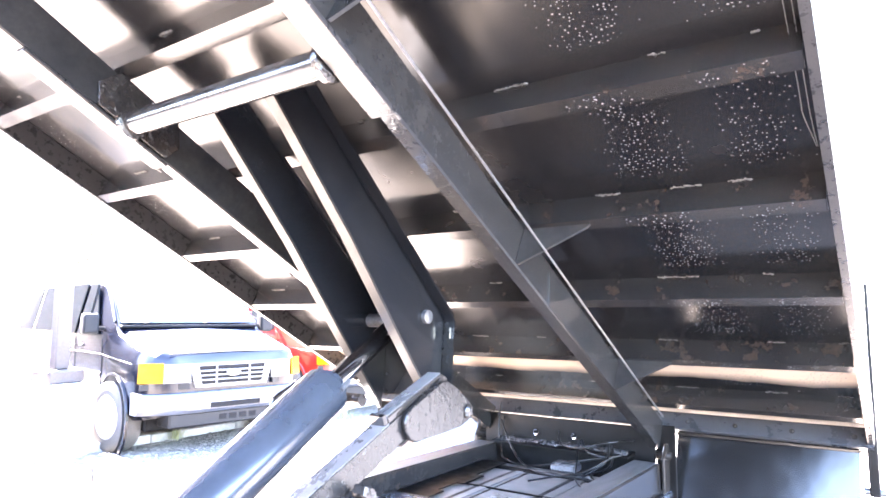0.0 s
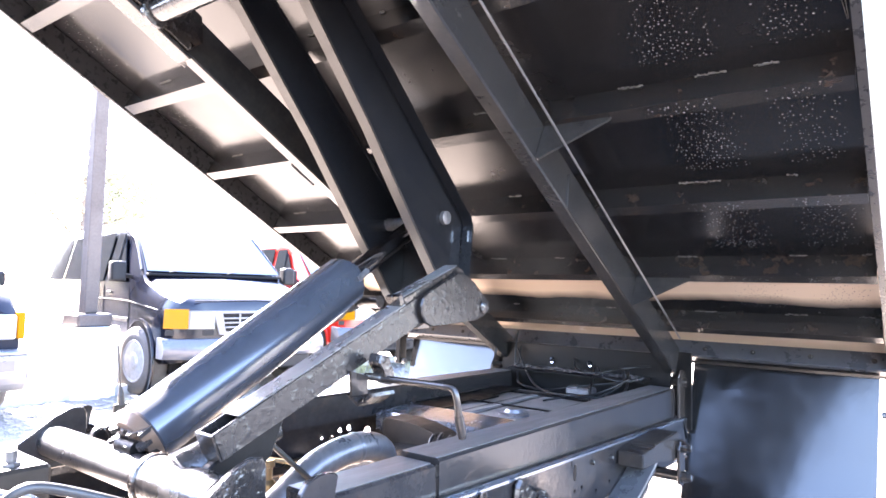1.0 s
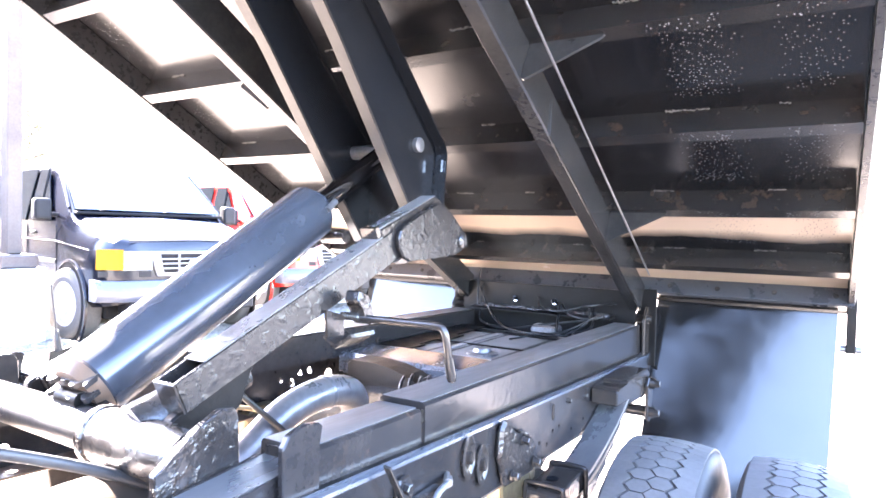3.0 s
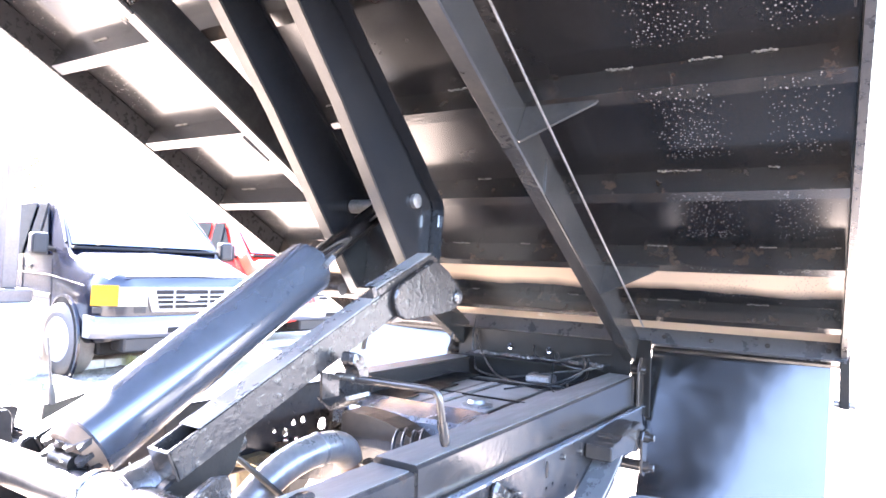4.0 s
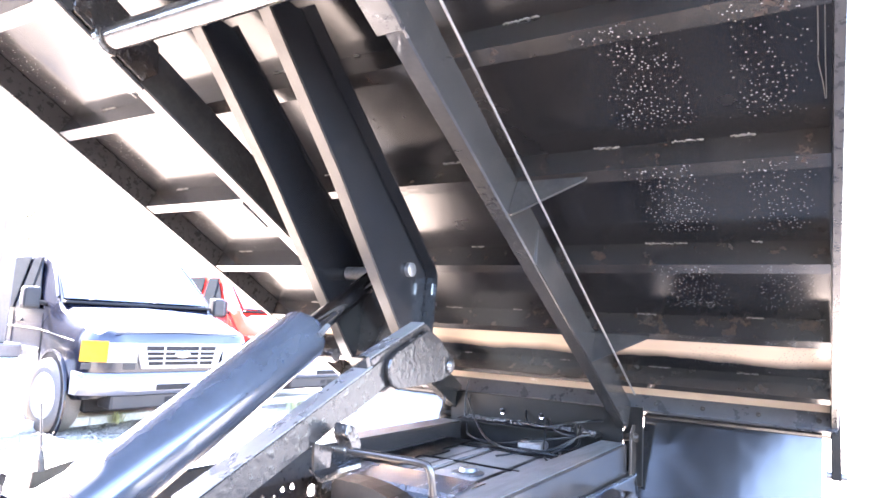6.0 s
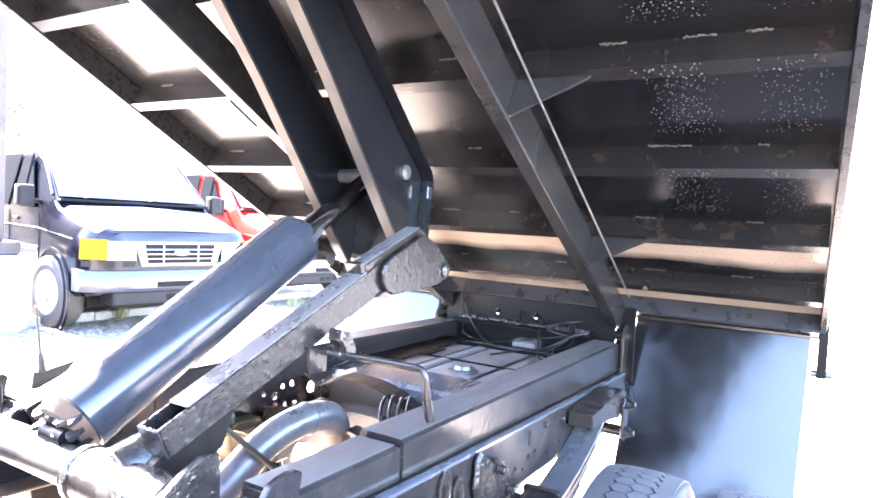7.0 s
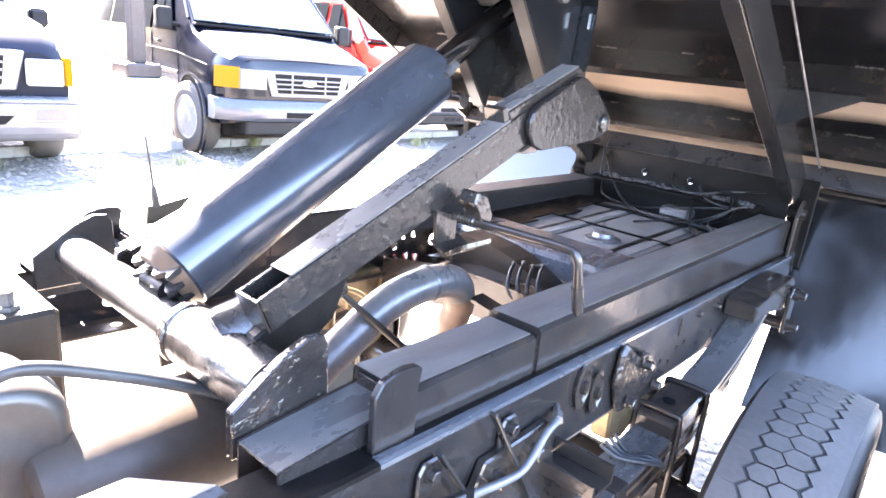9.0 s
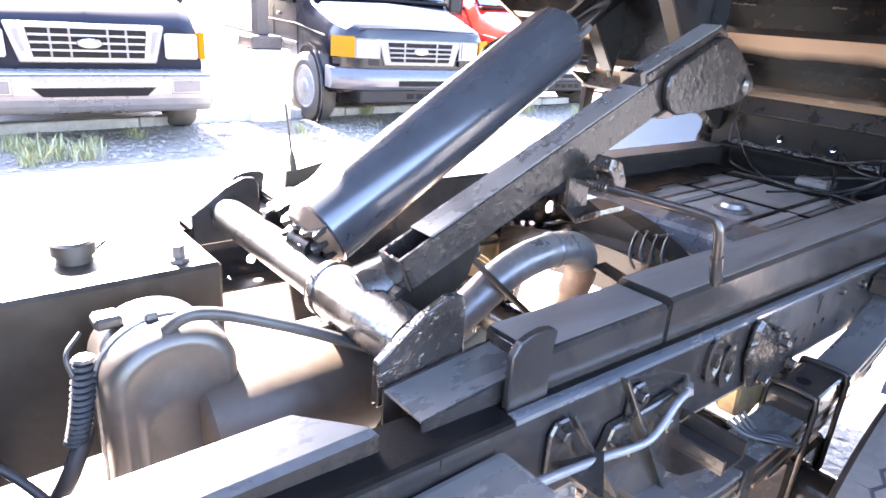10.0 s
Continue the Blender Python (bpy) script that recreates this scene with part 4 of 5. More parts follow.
WIRES = [
    [(-0.30, 1.90, 1.02), (-0.22, 1.84, 0.93), (-0.10, 1.72, 0.84), (0.05, 1.62, 0.835), (0.2, 1.62, 0.85), (0.30, 1.75, 0.95)],
    [(0.10, 1.90, 0.97), (0.16, 1.82, 0.94), (0.25, 1.80, 0.93), (0.31, 1.86, 0.94)],
    [(0.02, 1.55, 0.815), (0.15, 1.60, 0.84), (0.27, 1.62, 0.83), (0.32, 1.50, 0.80)],
    [(0.20, 1.66, 0.83), (0.26, 1.76, 0.88), (0.22, 1.90, 0.96)],
    [(-0.31, 1.92, 1.10), (-0.31, 1.90, 1.03), (-0.30, 1.88, 0.94)],
]
WIRES += [
    [(-0.02, 1.93, 0.99), (0.02, 1.86, 0.955), (0.12, 1.82, 0.95), (0.22, 1.86, 0.975), (0.33, 1.92, 0.99)],
    [(-0.30, 1.93, 1.03), (-0.27, 1.85, 0.90), (-0.20, 1.76, 0.835), (-0.06, 1.72, 0.83), (0.10, 1.75, 0.86), (0.28, 1.83, 0.93)],
    [(0.08, 1.92, 0.96), (0.14, 1.75, 0.87), (0.20, 1.60, 0.83), (0.29, 1.52, 0.815)],
    [(0.24, 1.90, 0.96), (0.27, 1.78, 0.90), (0.23, 1.68, 0.84), (0.30, 1.60, 0.83)],
]
for w in WIRES:
    part("wire", sweep(curve([(x, y, z + (0.042 if z < 0.9 else 0.0)) for x, y, z in w], 8), 0.0042, 6), WIRE, chassis, smooth=60)
for k in range(4):
    a, b, c = 0.05 + 0.022 * k, 0.800 + 0.012 * k, 0.808 + 0.006 * (k % 2)
    part("brake_hose", sweep(curve([(a - 0.16, b + 0.08, c - 0.03), (a - 0.06, b + 0.06, c + 0.012), (a - 0.015, b + 0.015, c + 0.036), (a + 0.006, b - 0.03, c + 0.028), (a + 0.02, b - 0.055, c - 0.004), (a + 0.05, b - 0.05, c - 0.035), (a + 0.12, b - 0.01, c - 0.05), (a + 0.2, b + 0.02, c - 0.05)], 6), 0.005, 8), WIRE, chassis, "coiled black brake hose", 60)

# exhaust
ex = curve([(0.10, -0.30, 0.70), (0.09, 0.02, 0.73), (0.08, 0.18, 0.80), (0.08, 0.30, 0.865), (0.08, 0.42, 0.885), (0.075, 0.52, 0.865), (0.06, 0.565, 0.80), (0.04, 0.56, 0.72), (0.0, 0.55, 0.60)], 6)
part("exhaust_tail", sweep(ex[33:], 0.0365, 24), RUST, chassis, "rust-brown end of the exhaust", 50)
part("exhaust_pipe", sweep(ex[:34], 0.037, 24), PIPE, chassis, "fat grey-black exhaust pipe bent over the axle", 50)
part("exhaust_seam", lathe([(0.038, -0.006), (0.0400, 0.0), (0.038, 0.006)], "y", (0.08, 0.425, 0.885), 24), STEEL, chassis, smooth=50)
part("exhaust_stub", sweep(curve([(0.14, 0.50, 0.74), (0.17, 0.44, 0.77), (0.21, 0.40, 0.80)], 5), 0.038, 20), RUST, chassis, "rusty pipe stub", 50)
part("muffler", sweep([(0.16, -0.36, 0.800), (0.16, -0.352, 0.800), (0.16, -0.118, 0.802), (0.16, -0.11, 0.802)], [0.080, 0.088, 0.088, 0.083], 40), MUFFLER, chassis, "shiny heat-stained muffler", 35)
part("drive_shaft", sweep([(0.02, -1.3, 0.62), (0.02, -0.1, 0.58), (0.02, 0.76, 0.45)], 0.042, 20), FRAME_PAINT, chassis, smooth=50)
part("brass_valve", lathe([(0.0, -0.05), (0.022, -0.045), (0.022, -0.01), (0.013, 0.0), (0.013, 0.03), (0.018, 0.032), (0.018, 0.05), (0.0, 0.052)], "z", (-0.10, 0.30, 0.80), 16), BRASS, chassis, "oily brass valve", 40)
part("air_line", sweep(curve([(-0.10, 0.30, 0.85), (-0.05, 0.36, 0.83), (0.02, 0.36, 0.78), (0.0, 0.3, 0.72)], 6), 0.006, 8), BRASS, chassis, smooth=60)

# axle, springs
AXLE_Y, AXLE_Z = 0.825, 0.394
part("axle_tube", sweep([(-0.62, AXLE_Y, AXLE_Z), (-0.2, AXLE_Y, AXLE_Z), (0.2, AXLE_Y, AXLE_Z), (0.66, AXLE_Y, AXLE_Z)], [0.06, 0.065, 0.065, 0.06], 20), FRAME_PAINT, chassis, smooth=40)
part("differential", lathe([(0.0, -0.17), (0.09, -0.16), (0.155, -0.08), (0.165, 0.0), (0.14, 0.10), (0.05, 0.15), (0.0, 0.15)], "y", (0.02, AXLE_Y, AXLE_Z), 24), FRAME_PAINT, chassis, "rounded differential housing", 40)


def leaf_z(y):
    d = y - 0.79
    return 0.615 + (0.03 * d + 0.42 * d * d if d > 0 else 0.12 * d + 0.25 * d * d)


for side in (1, -1):
    xa, xb = sorted((side * 0.466, side * 0.546))
    for k in range(7):
        half0, half1 = 0.60 - 0.065 * k, 0.57 - 0.07 * k
        ys = [AXLE_Y - half0 + (half0 + half1) * i / 12 for i in range(13)]
        top = [(y, leaf_z(y) - 0.0125 * k) for y in ys]
        part("spring_leaf", prism(top + [(y, z - 0.0115) for y, z in top[::-1]], "x", xa, xb), DUSTY if k == 0 else RUST if k % 3 == 2 else FRAME_PAINT, chassis, "dusty top leaf of the spring" if k == 0 else "")
    for yk in (AXLE_Y - 0.33,):
        z = leaf_z(yk)
        part("leaf_clip", prism([(side * 0.463, z - 0.08), (side * 0.463, z + 0.010), (side * 0.553, z + 0.010), (side * 0.553, z - 0.08), (side * 0.548, z - 0.08), (side * 0.548, z + 0.003), (side * 0.468, z + 0.003), (side * 0.468, z - 0.08)], "y", yk - 0.022, yk + 0.022, 0.001), FRAME_PAINT, chassis)
    part("spring_pad", prism([(0.728, 0.60), (0.728, 0.640), (0.738, 0.650), (0.908, 0.658), (0.918, 0.648), (0.918, 0.60)], "x", *sorted((side * 0.462, side * 0.550)), 0.004), FRAME_PAINT, chassis, "spring pad with a centre hole")
    part("pad_hole", lathe([(0.015, 0.0), (0.015, 0.002), (0.010, 0.0025), (0.0, 0.0005)], "z", (side * 0.502, 0.806, 0.654), 18), DARK, chassis)
    for yk in (0.742, 0.905):
        part("u_bolt", sweep(curve([(side * 0.456, yk, 0.35), (side * 0.456, yk, 0.60), (side * 0.458, yk, 0.648), (side * 0.468, yk, 0.660), (side * 0.544, yk, 0.660), (side * 0.554, yk, 0.648), (side * 0.556, yk, 0.60), (side * 0.556, yk, 0.35)], 4), 0.0066, 10), FRAME_PAINT, chassis, smooth=50)
    part("axle_block", box(*sorted((side * 0.46, side * 0.55)), AXLE_Y - 0.09, AXLE_Y + 0.09, 0.35, 0.50, 0.01), FRAME_PAINT, chassis)
    # rear hanger and shackle
    part("rear_hanger", prism([(1.20, 0.755), (1.20, 0.80), (1.23, 0.806), (1.31, 0.80), (1.32, 0.812), (1.56, 0.812), (1.60, 0.79), (1.60, 0.735), (1.52, 0.715), (1.34, 0.755)], "x", *sorted((side * 0.466, side * 0.548)), 0.004), FRAME_PAINT, chassis, "cast spring hanger")
    part("shackle", prism([(1.53, 0.64), (1.52, 0.76), (1.54, 0.785), (1.575, 0.785), (1.59, 0.76), (1.585, 0.64), (1.56, 0.625)], "x", *sorted((side * 0.551, side * 0.562)), 0.002), FRAME_PAINT, chassis)
    for z in (0.763, 0.661):
        part("shackle_pin", sweep([(side * 0.46, 1.556, z), (side * 0.575, 1.556, z)], 0.020, 16), FRAME_PAINT, chassis, smooth=40)
        bolt((side * 0.575, 1.556, z), "x", 0.013, side * 0.02, FRAME_PAINT, chassis)
    # front hanger, cast brackets and bolts on the web
    part("front_hanger", prism([(0.10, 0.56), (0.08, 0.70), (0.13, 0.80), (0.30, 0.80), (0.34, 0.70), (0.30, 0.56)], "x", *sorted((side * 0.4635, side * 0.480)), 0.003), FRAME_PAINT, chassis)
    part("cast_bracket", prism([(0.58, 0.70), (0.545, 0.78), (0.555, 0.84), (0.575, 0.858), (0.60, 0.83), (0.635, 0.80), (0.66, 0.815), (0.69, 0.80), (0.74, 0.765), (0.76, 0.72), (0.73, 0.69), (0.66, 0.70)], "x", *sorted((side * 0.4635, side * 0.482)), 0.007), ROUGH_PAINT, chassis, "lumpy cast bracket with bolts")
    part("bump_stop", lathe([(0.0, -0.05), (0.03, -0.045), (0.038, 0.0), (0.038, 0.03)], "z", (side * 0.43, AXLE_Y + 0.05, 0.60), 16), FRAME_PAINT, chassis)
    for y, z, r in ((0.60, 0.725, 0.010), (0.655, 0.79, 0.010), (0.725, 0.72, 0.010), (0.16, 0.76, 0.012), (0.26, 0.76, 0.012)):
        bolt((side * (0.486 if y > 0.5 else 0.480), y, z), "x", r, side * 0.018, FRAME_PAINT, chassis)
    for y, z in ((0.425, 0.812), (0.485, 0.780)):
        bm = lathe([(0.030, 0.0), (0.034, side * 0.008), (0.026, side * 0.010), (0.020, side * 0.004), (0.010, side * 0.005), (0.010, side * 0.014), (0.0, side * 0.015)], "x", (0, 0, 0), 22)
        bmesh.ops.scale(bm, vec=(1, 0.8, 1.35), verts=bm.verts)
        bmesh.ops.translate(bm, vec=(side * 0.4625, y, z), verts=bm.verts)
        part("dished_boss", bm, FRAME_PAINT, chassis, "dished oval boss", 50)
    bm = lathe([(0.016, 0.0), (0.016, side * 0.0012), (0.0, side * 0.0014)], "x", (0, 0, 0), 18)
    bmesh.ops.scale(bm, vec=(1, 0.5, 1.4), verts=bm.verts)
    bmesh.ops.translate(bm, vec=(side * 0.4622, 0.90, 0.795), verts=bm.verts)
    part("web_slot", bm, PLATE_BLACK, chassis)
    for y, z in ((1.02, 0.80), (1.16, 0.785)):
        bolt((side * 0.4625, y, z), "x", 0.008, side * 0.008, FRAME_PAINT, chassis)
    part("brake_chamber", lathe([(0.0, -0.05), (0.034, -0.045), (0.040, -0.01), (0.046, 0.0), (0.040, 0.01), (0.036, 0.05), (0.0, 0.055)], "y", (side * 0.40, 0.80, 0.64), 20), BRASS, chassis, "oily brown brake chamber", 40)
    part("brake_bracket", prism([(0.63, 0.60), (0.62, 0.69), (0.66, 0.715), (0.75, 0.715), (0.79, 0.67), (0.77, 0.60), (0.70, 0.575)], "x", *sorted((side * 0.405, side * 0.450)), 0.006), BRASS, chassis, "oily yellow-brown brake bracket")
    part("axle_strut", prism([(0.80, 0.55), (0.82, 0.70), (0.86, 0.71), (1.05, 0.71), (1.12, 0.69), (1.00, 0.645), (0.90, 0.60), (0.86, 0.55)], "x", *sorted((side * 0.375, side * 0.415)), 0.006), BROWN, chassis, "oil-brown strut behind the rail")
    part("rear_closer", box(*sorted((side * 0.40, side * 0.478)), 1.972, 1.984, 0.74, 1.055, 0.002), PLATE_BLACK, chassis)
# crossing stays, ledge and hose in front of the axle
def flat_bar(a, b, w, t, x):
    """A flat bar in the y-z plane between two places."""
    p, q = Vector(a), Vector(b)
    d = (q - p).normalized()
    n = Vector((-d.y, d.x)) * w / 2
    return prism([tuple(p + n), tuple(p - n), tuple(q - n), tuple(q + n)], "x", x, x + t, 0.0008)


part("stay", flat_bar((0.120, 0.890), (0.330, 0.566), 0.005, 0.014, 0.480), SILL_PAINT, chassis, "thin flat steel stay")
part("stay", flat_bar((0.010, 0.876), (0.152, 0.674), 0.005, 0.014, 0.480), SILL_PAINT, chassis, "thin flat steel stay")
for y, z in ((0.018, 0.833), (0.196, 0.826)):
    part("stay_lug", prism([(y - 0.024, 0.77), (y - 0.024, z + 0.004), (y - 0.014, z + 0.02), (y + 0.014, z + 0.02), (y + 0.024, z + 0.004), (y + 0.024, 0.77)], "x", 0.4635, 0.472, 0.003), FRAME_PAINT, chassis)
    bolt((0.472, y, z), "x", 0.010, 0.012, FRAME_PAINT, chassis)
bm = box(0.4635, 0.575, 0.300, 0.372, 0.698, 0.704)
box(0.4635, 0.575, 0.300, 0.307, 0.7045, 0.724, bm=bm)
box(0.4635, 0.575, 0.365, 0.372, 0.7045, 0.732, bm=bm)
part("ledge_channel", bm, FRAME_PAINT, chassis, "short open channel bracket")
part("ledge_foot", prism([(0.4635, 0.62), (0.4635, 0.6975), (0.53, 0.6975), (0.545, 0.68), (0.50, 0.63)], "y", 0.33, 0.342, 0.002), FRAME_PAINT, chassis)
part("wedge_plate", prism([(0.475, 0.0), (0.56, 0.0), (0.50, 0.08)], "z", 0.79, 0.797), FRAME_PAINT, chassis)
part("step_box", box(0.466, 0.56, -0.45, -0.09, 0.60, 0.855, 0.010, seg=2), DUSTY, chassis, "black square side box under the rail")
part("air_hose", sweep(curve([(0.515, -0.100, 0.832), (0.512, -0.060, 0.824), (0.50, 0.08, 0.785), (0.50, 0.145, 0.770), (0.50, 0.199, 0.763), (0.50, 0.232, 0.780), (0.498, 0.262, 0.802), (0.490, 0.308, 0.803)], 7), 0.0062, 12), GREY_HOSE, chassis, "grey rubber air hose", 60)
part("hose_fitting", sweep([(0.462, 0.350, 0.800), (0.478, 0.328, 0.802), (0.479, 0.327, 0.802), (0.491, 0.307, 0.803)], [0.007, 0.007, 0.0095, 0.0095], 6), STEEL, chassis, "dull metal hose fitting")
for k in range(4):
    part("brake_pipe", sweep(curve([(0.466, 0.56 + 0.02 * k, 0.63), (0.50, 0.57 + 0.02 * k, 0.615 - 0.006 * k), (0.54, 0.60 + 0.015 * k, 0.61), (0.57, 0.64, 0.60)], 6), 0.0045, 8), HOSE, chassis, smooth=60)


def tread_blocks(R, cw, around, depth, edge):
    """Two columns of six-sided blocks between zigzag grooves, and a broad shoulder rib on each side."""
    bm, rnd = bmesh.new(), random.Random(7)
    ang = math.tau / around

    def add(shape, a0):
        lo, hi = [], []
        for x, v in shape:
            if abs(x) < edge:
                x, v = x + rnd.uniform(-0.0011, 0.0011), v + rnd.uniform(-0.022, 0.022)
            crown = 0.007 * (x / edge) ** 2
            for lst, r in ((lo, R - depth), (hi, R - crown)):
                a = a0 + v * ang
                lst.append(bm.verts.new((x, math.cos(a) * r, math.sin(a) * r)))
        bm.faces.new(hi)
        for i in range(len(shape)):
            k = (i + 1) % len(shape)
            bm.faces.new((lo[i], lo[k], hi[k], hi[i]))

    g, gv = 0.0017, 0.045
    for k in range(around):
        for c, off in ((-1, 0.0), (1, 0.5)):
            x0, a, b = c * cw / 2, cw / 3 - g, cw * 2 / 3 - g
            add([(x0 - b, 0), (x0 - a, -0.5 + gv), (x0 + a, -0.5 + gv), (x0 + b, 0), (x0 + a, 0.5 - gv), (x0 - a, 0.5 - gv)], (k + off) * ang)
            inner, outer = x0 + c * (cw / 3 + 3.4 * g), x0 + c * (cw * 2 / 3 + 3.4 * g)
            add([(outer, -0.001), (inner, 0.5), (outer, 1.001), (c * edge, 1.001), (c * edge, -0.001)], (k + off) * ang)
    return bm


def truck_wheel(x, face):
    w = root("wheel", pose(x, AXLE_Y, AXLE_Z), "", "")
    w.parent = chassis
    w.matrix_parent_inverse = Matrix()
    for key in ("label", "category"):
        if key in w:
            del w[key]
    R, hw = 0.394, 0.104
    tyre = [(0.262, -0.085), (0.275, -0.098), (0.32, -0.108), (0.352, -0.106), (0.375, -0.099), (R - 0.013, -0.086), (R - 0.009, -0.05), (R - 0.008, 0.0), (R - 0.009, 0.05), (R - 0.013, 0.086), (0.375, 0.099), (0.352, 0.106), (0.32, 0.108), (0.275, 0.098), (0.262, 0.085)]
    part("tyre", lathe(tyre, "x", (0, 0, 0), 72, closed=True), SIDEWALL, w, "black truck tyre carcass", 50)
    part("groove", lathe([(R - 0.0085, -0.088), (R - 0.006, -0.05), (R - 0.0055, 0.0), (R - 0.006, 0.05), (R - 0.0085, 0.088)], "x", (0, 0, 0), 72, closed=False), GROOVE, w)
    part("tread", tread_blocks(R + 0.001, 0.0425, 68, 0.010, 0.090), RUBBER, w, "worn hexagonal tread blocks")
    part("rim", lathe([(0.25, -0.085), (0.263, -0.088), (0.262, -0.08), (0.24, -0.05), (0.235, 0.03), (0.15, face * 0.045), (0.06, face * 0.05), (0.0, face * 0.05)], "x", (0, 0, 0), 36), STEEL, w, "dusty steel rim", 40)
    return w


for x, f in ((0.772, -1), (1.036, 1), (-0.772, 1), (-1.036, -1)):
    truck_wheel(x, f)

# front of the frame: oil tank, breather, hoses
tank = root("oil_tank", pose(-0.2, -0.4, 0.70), "square black hydraulic oil tank with filler cap", "oil tank")
part("tank_body", box(-0.30, 0.208, -0.30, 0.148, 0.0, 0.27, 0.006), BROWN, tank, "flat-topped steel tank")
part("filler_cap", lathe([(0.0245, 0.0), (0.0245, 0.012), (0.030, 0.013), (0.030, 0.030), (0.026, 0.034), (0.0, 0.035)], "z", (0.10, -0.03, 0.27), 24), PLASTIC, tank, "round black filler cap", 40)
part("tank_plug", lathe([(0.016, 0.0), (0.016, 0.006), (0.010, 0.007), (0.010, 0.026), (0.0, 0.027)], "z", (0.172, 0.095, 0.27), 6), STEEL, tank)
part("tank_tab", prism([(0.02, 0.0), (0.075, 0.0), (0.035, 0.028)], "z", 0.2705, 0.2735), STEEL, tank)
can = root("air_cleaner", pose(0.13, -0.382, 0.808), "rounded black plastic canister with a clamped lid", "canister")


def dee(w, h0, h1, n=22):
    return [(-w, h0)] + [(-w * math.cos(math.pi * k / n), h1 + w * 0.85 * math.sin(math.pi * k / n)) for k in range(n + 1)] + [(w, h0)]


def dee_loft(layers):
    """Arched outlines of their own width joined one after another along x."""
    bm = bmesh.new()
    rings = [[bm.verts.new((x, y, z)) for y, z in dee(w, h0, h1)] for x, w, h0, h1 in layers]
    for a, b in zip(rings, rings[1:]):
        for k in range(len(a)):
            q = (k + 1) % len(a)
            bm.faces.new((a[k], a[q], b[q], b[k]))
    bm.faces.new(rings[0][::-1])
    bm.faces.new(rings[-1])
    return bm


part("canister_body", dee_loft([(-0.070, 0.060, -0.13, 0.085), (-0.064, 0.074, -0.13, 0.095), (0.010, 0.079, -0.13, 0.096)]), PLASTIC, can, "", 50)
part("canister_lid", dee_loft([(0.012, 0.080, -0.13, 0.096), (0.030, 0.081, -0.13, 0.096), (0.048, 0.079, -0.13, 0.096), (0.058, 0.073, -0.13, 0.095), (0.063, 0.065, -0.13, 0.094), (0.064, 0.060, -0.13, 0.093), (0.0615, 0.057, -0.13, 0.090), (0.0615, 0.048, -0.12, 0.055), (0.065, 0.045, -0.11, 0.045), (0.0655, 0.038, -0.10, 0.035), (0.063, 0.034, -0.10, 0.030)]), PLASTIC, can, "dull black domed lid", 55)
part("clamp_band", dee_loft([(0.006, 0.0805, -0.13, 0.097), (0.007, 0.0835, -0.13, 0.097), (0.012, 0.0835, -0.13, 0.097), (0.013, 0.0805, -0.13, 0.097)]), STEEL, can, "metal clamp band")
part("clamp_screw", box(0.0, 0.020, -0.02, -0.004, 0.163, 0.174, 0.003), STEEL, can)
part("sensor_block", box(-0.040, -0.008, -0.070, -0.038, 0.150, 0.166, 0.004), PLASTIC, can, "grey plug block")
for k in range(15):
    u = k / 14
    bm = lathe([(0.011, -0.003), (0.0145, 0.0), (0.011, 0.003)], "z", (0, 0, 0), 12)
    bmesh.ops.translate(bm, vec=(0.0 + 0.02 * math.sin(u * 2.5), -0.088 - 0.022 * u, 0.125 - 0.10 * u), verts=bm.verts)
    part("loom_ring", bm, HOSE, can, "", 40)
for k, pts in enumerate(([(-0.02, -0.085, 0.150), (0.0, -0.105, 0.135), (0.01, -0.100, 0.105), (0.0, -0.085, 0.080)], [(0.0, -0.096, 0.030), (0.012, -0.108, 0.01), (0.02, -0.125, -0.02), (0.01, -0.15, -0.07)], [(0.05, -0.14, -0.04), (0.0, -0.18, 0.0), (-0.04, -0.24, 0.05)], [(0.02, -0.12, -0.06), (0.05, -0.17, -0.05), (0.06, -0.23, -0.02)])):
    part("cable", sweep(curve(pts, 6), (0.0028, 0.011, 0.006, 0.006)[k], 8), HOSE, can, smooth=60)
part("supply_hose", sweep(curve([(0.045, -0.005, 0.160), (0.055, 0.010, 0.176), (0.06, 0.030, 0.180), (0.06, 0.072, 0.166), (0.068, 0.152, 0.130), (0.074, 0.214, 0.098), (0.081, 0.275, 0.062)], 8), 0.0085, 12), HOSE, can, "glossy black hose", 60)

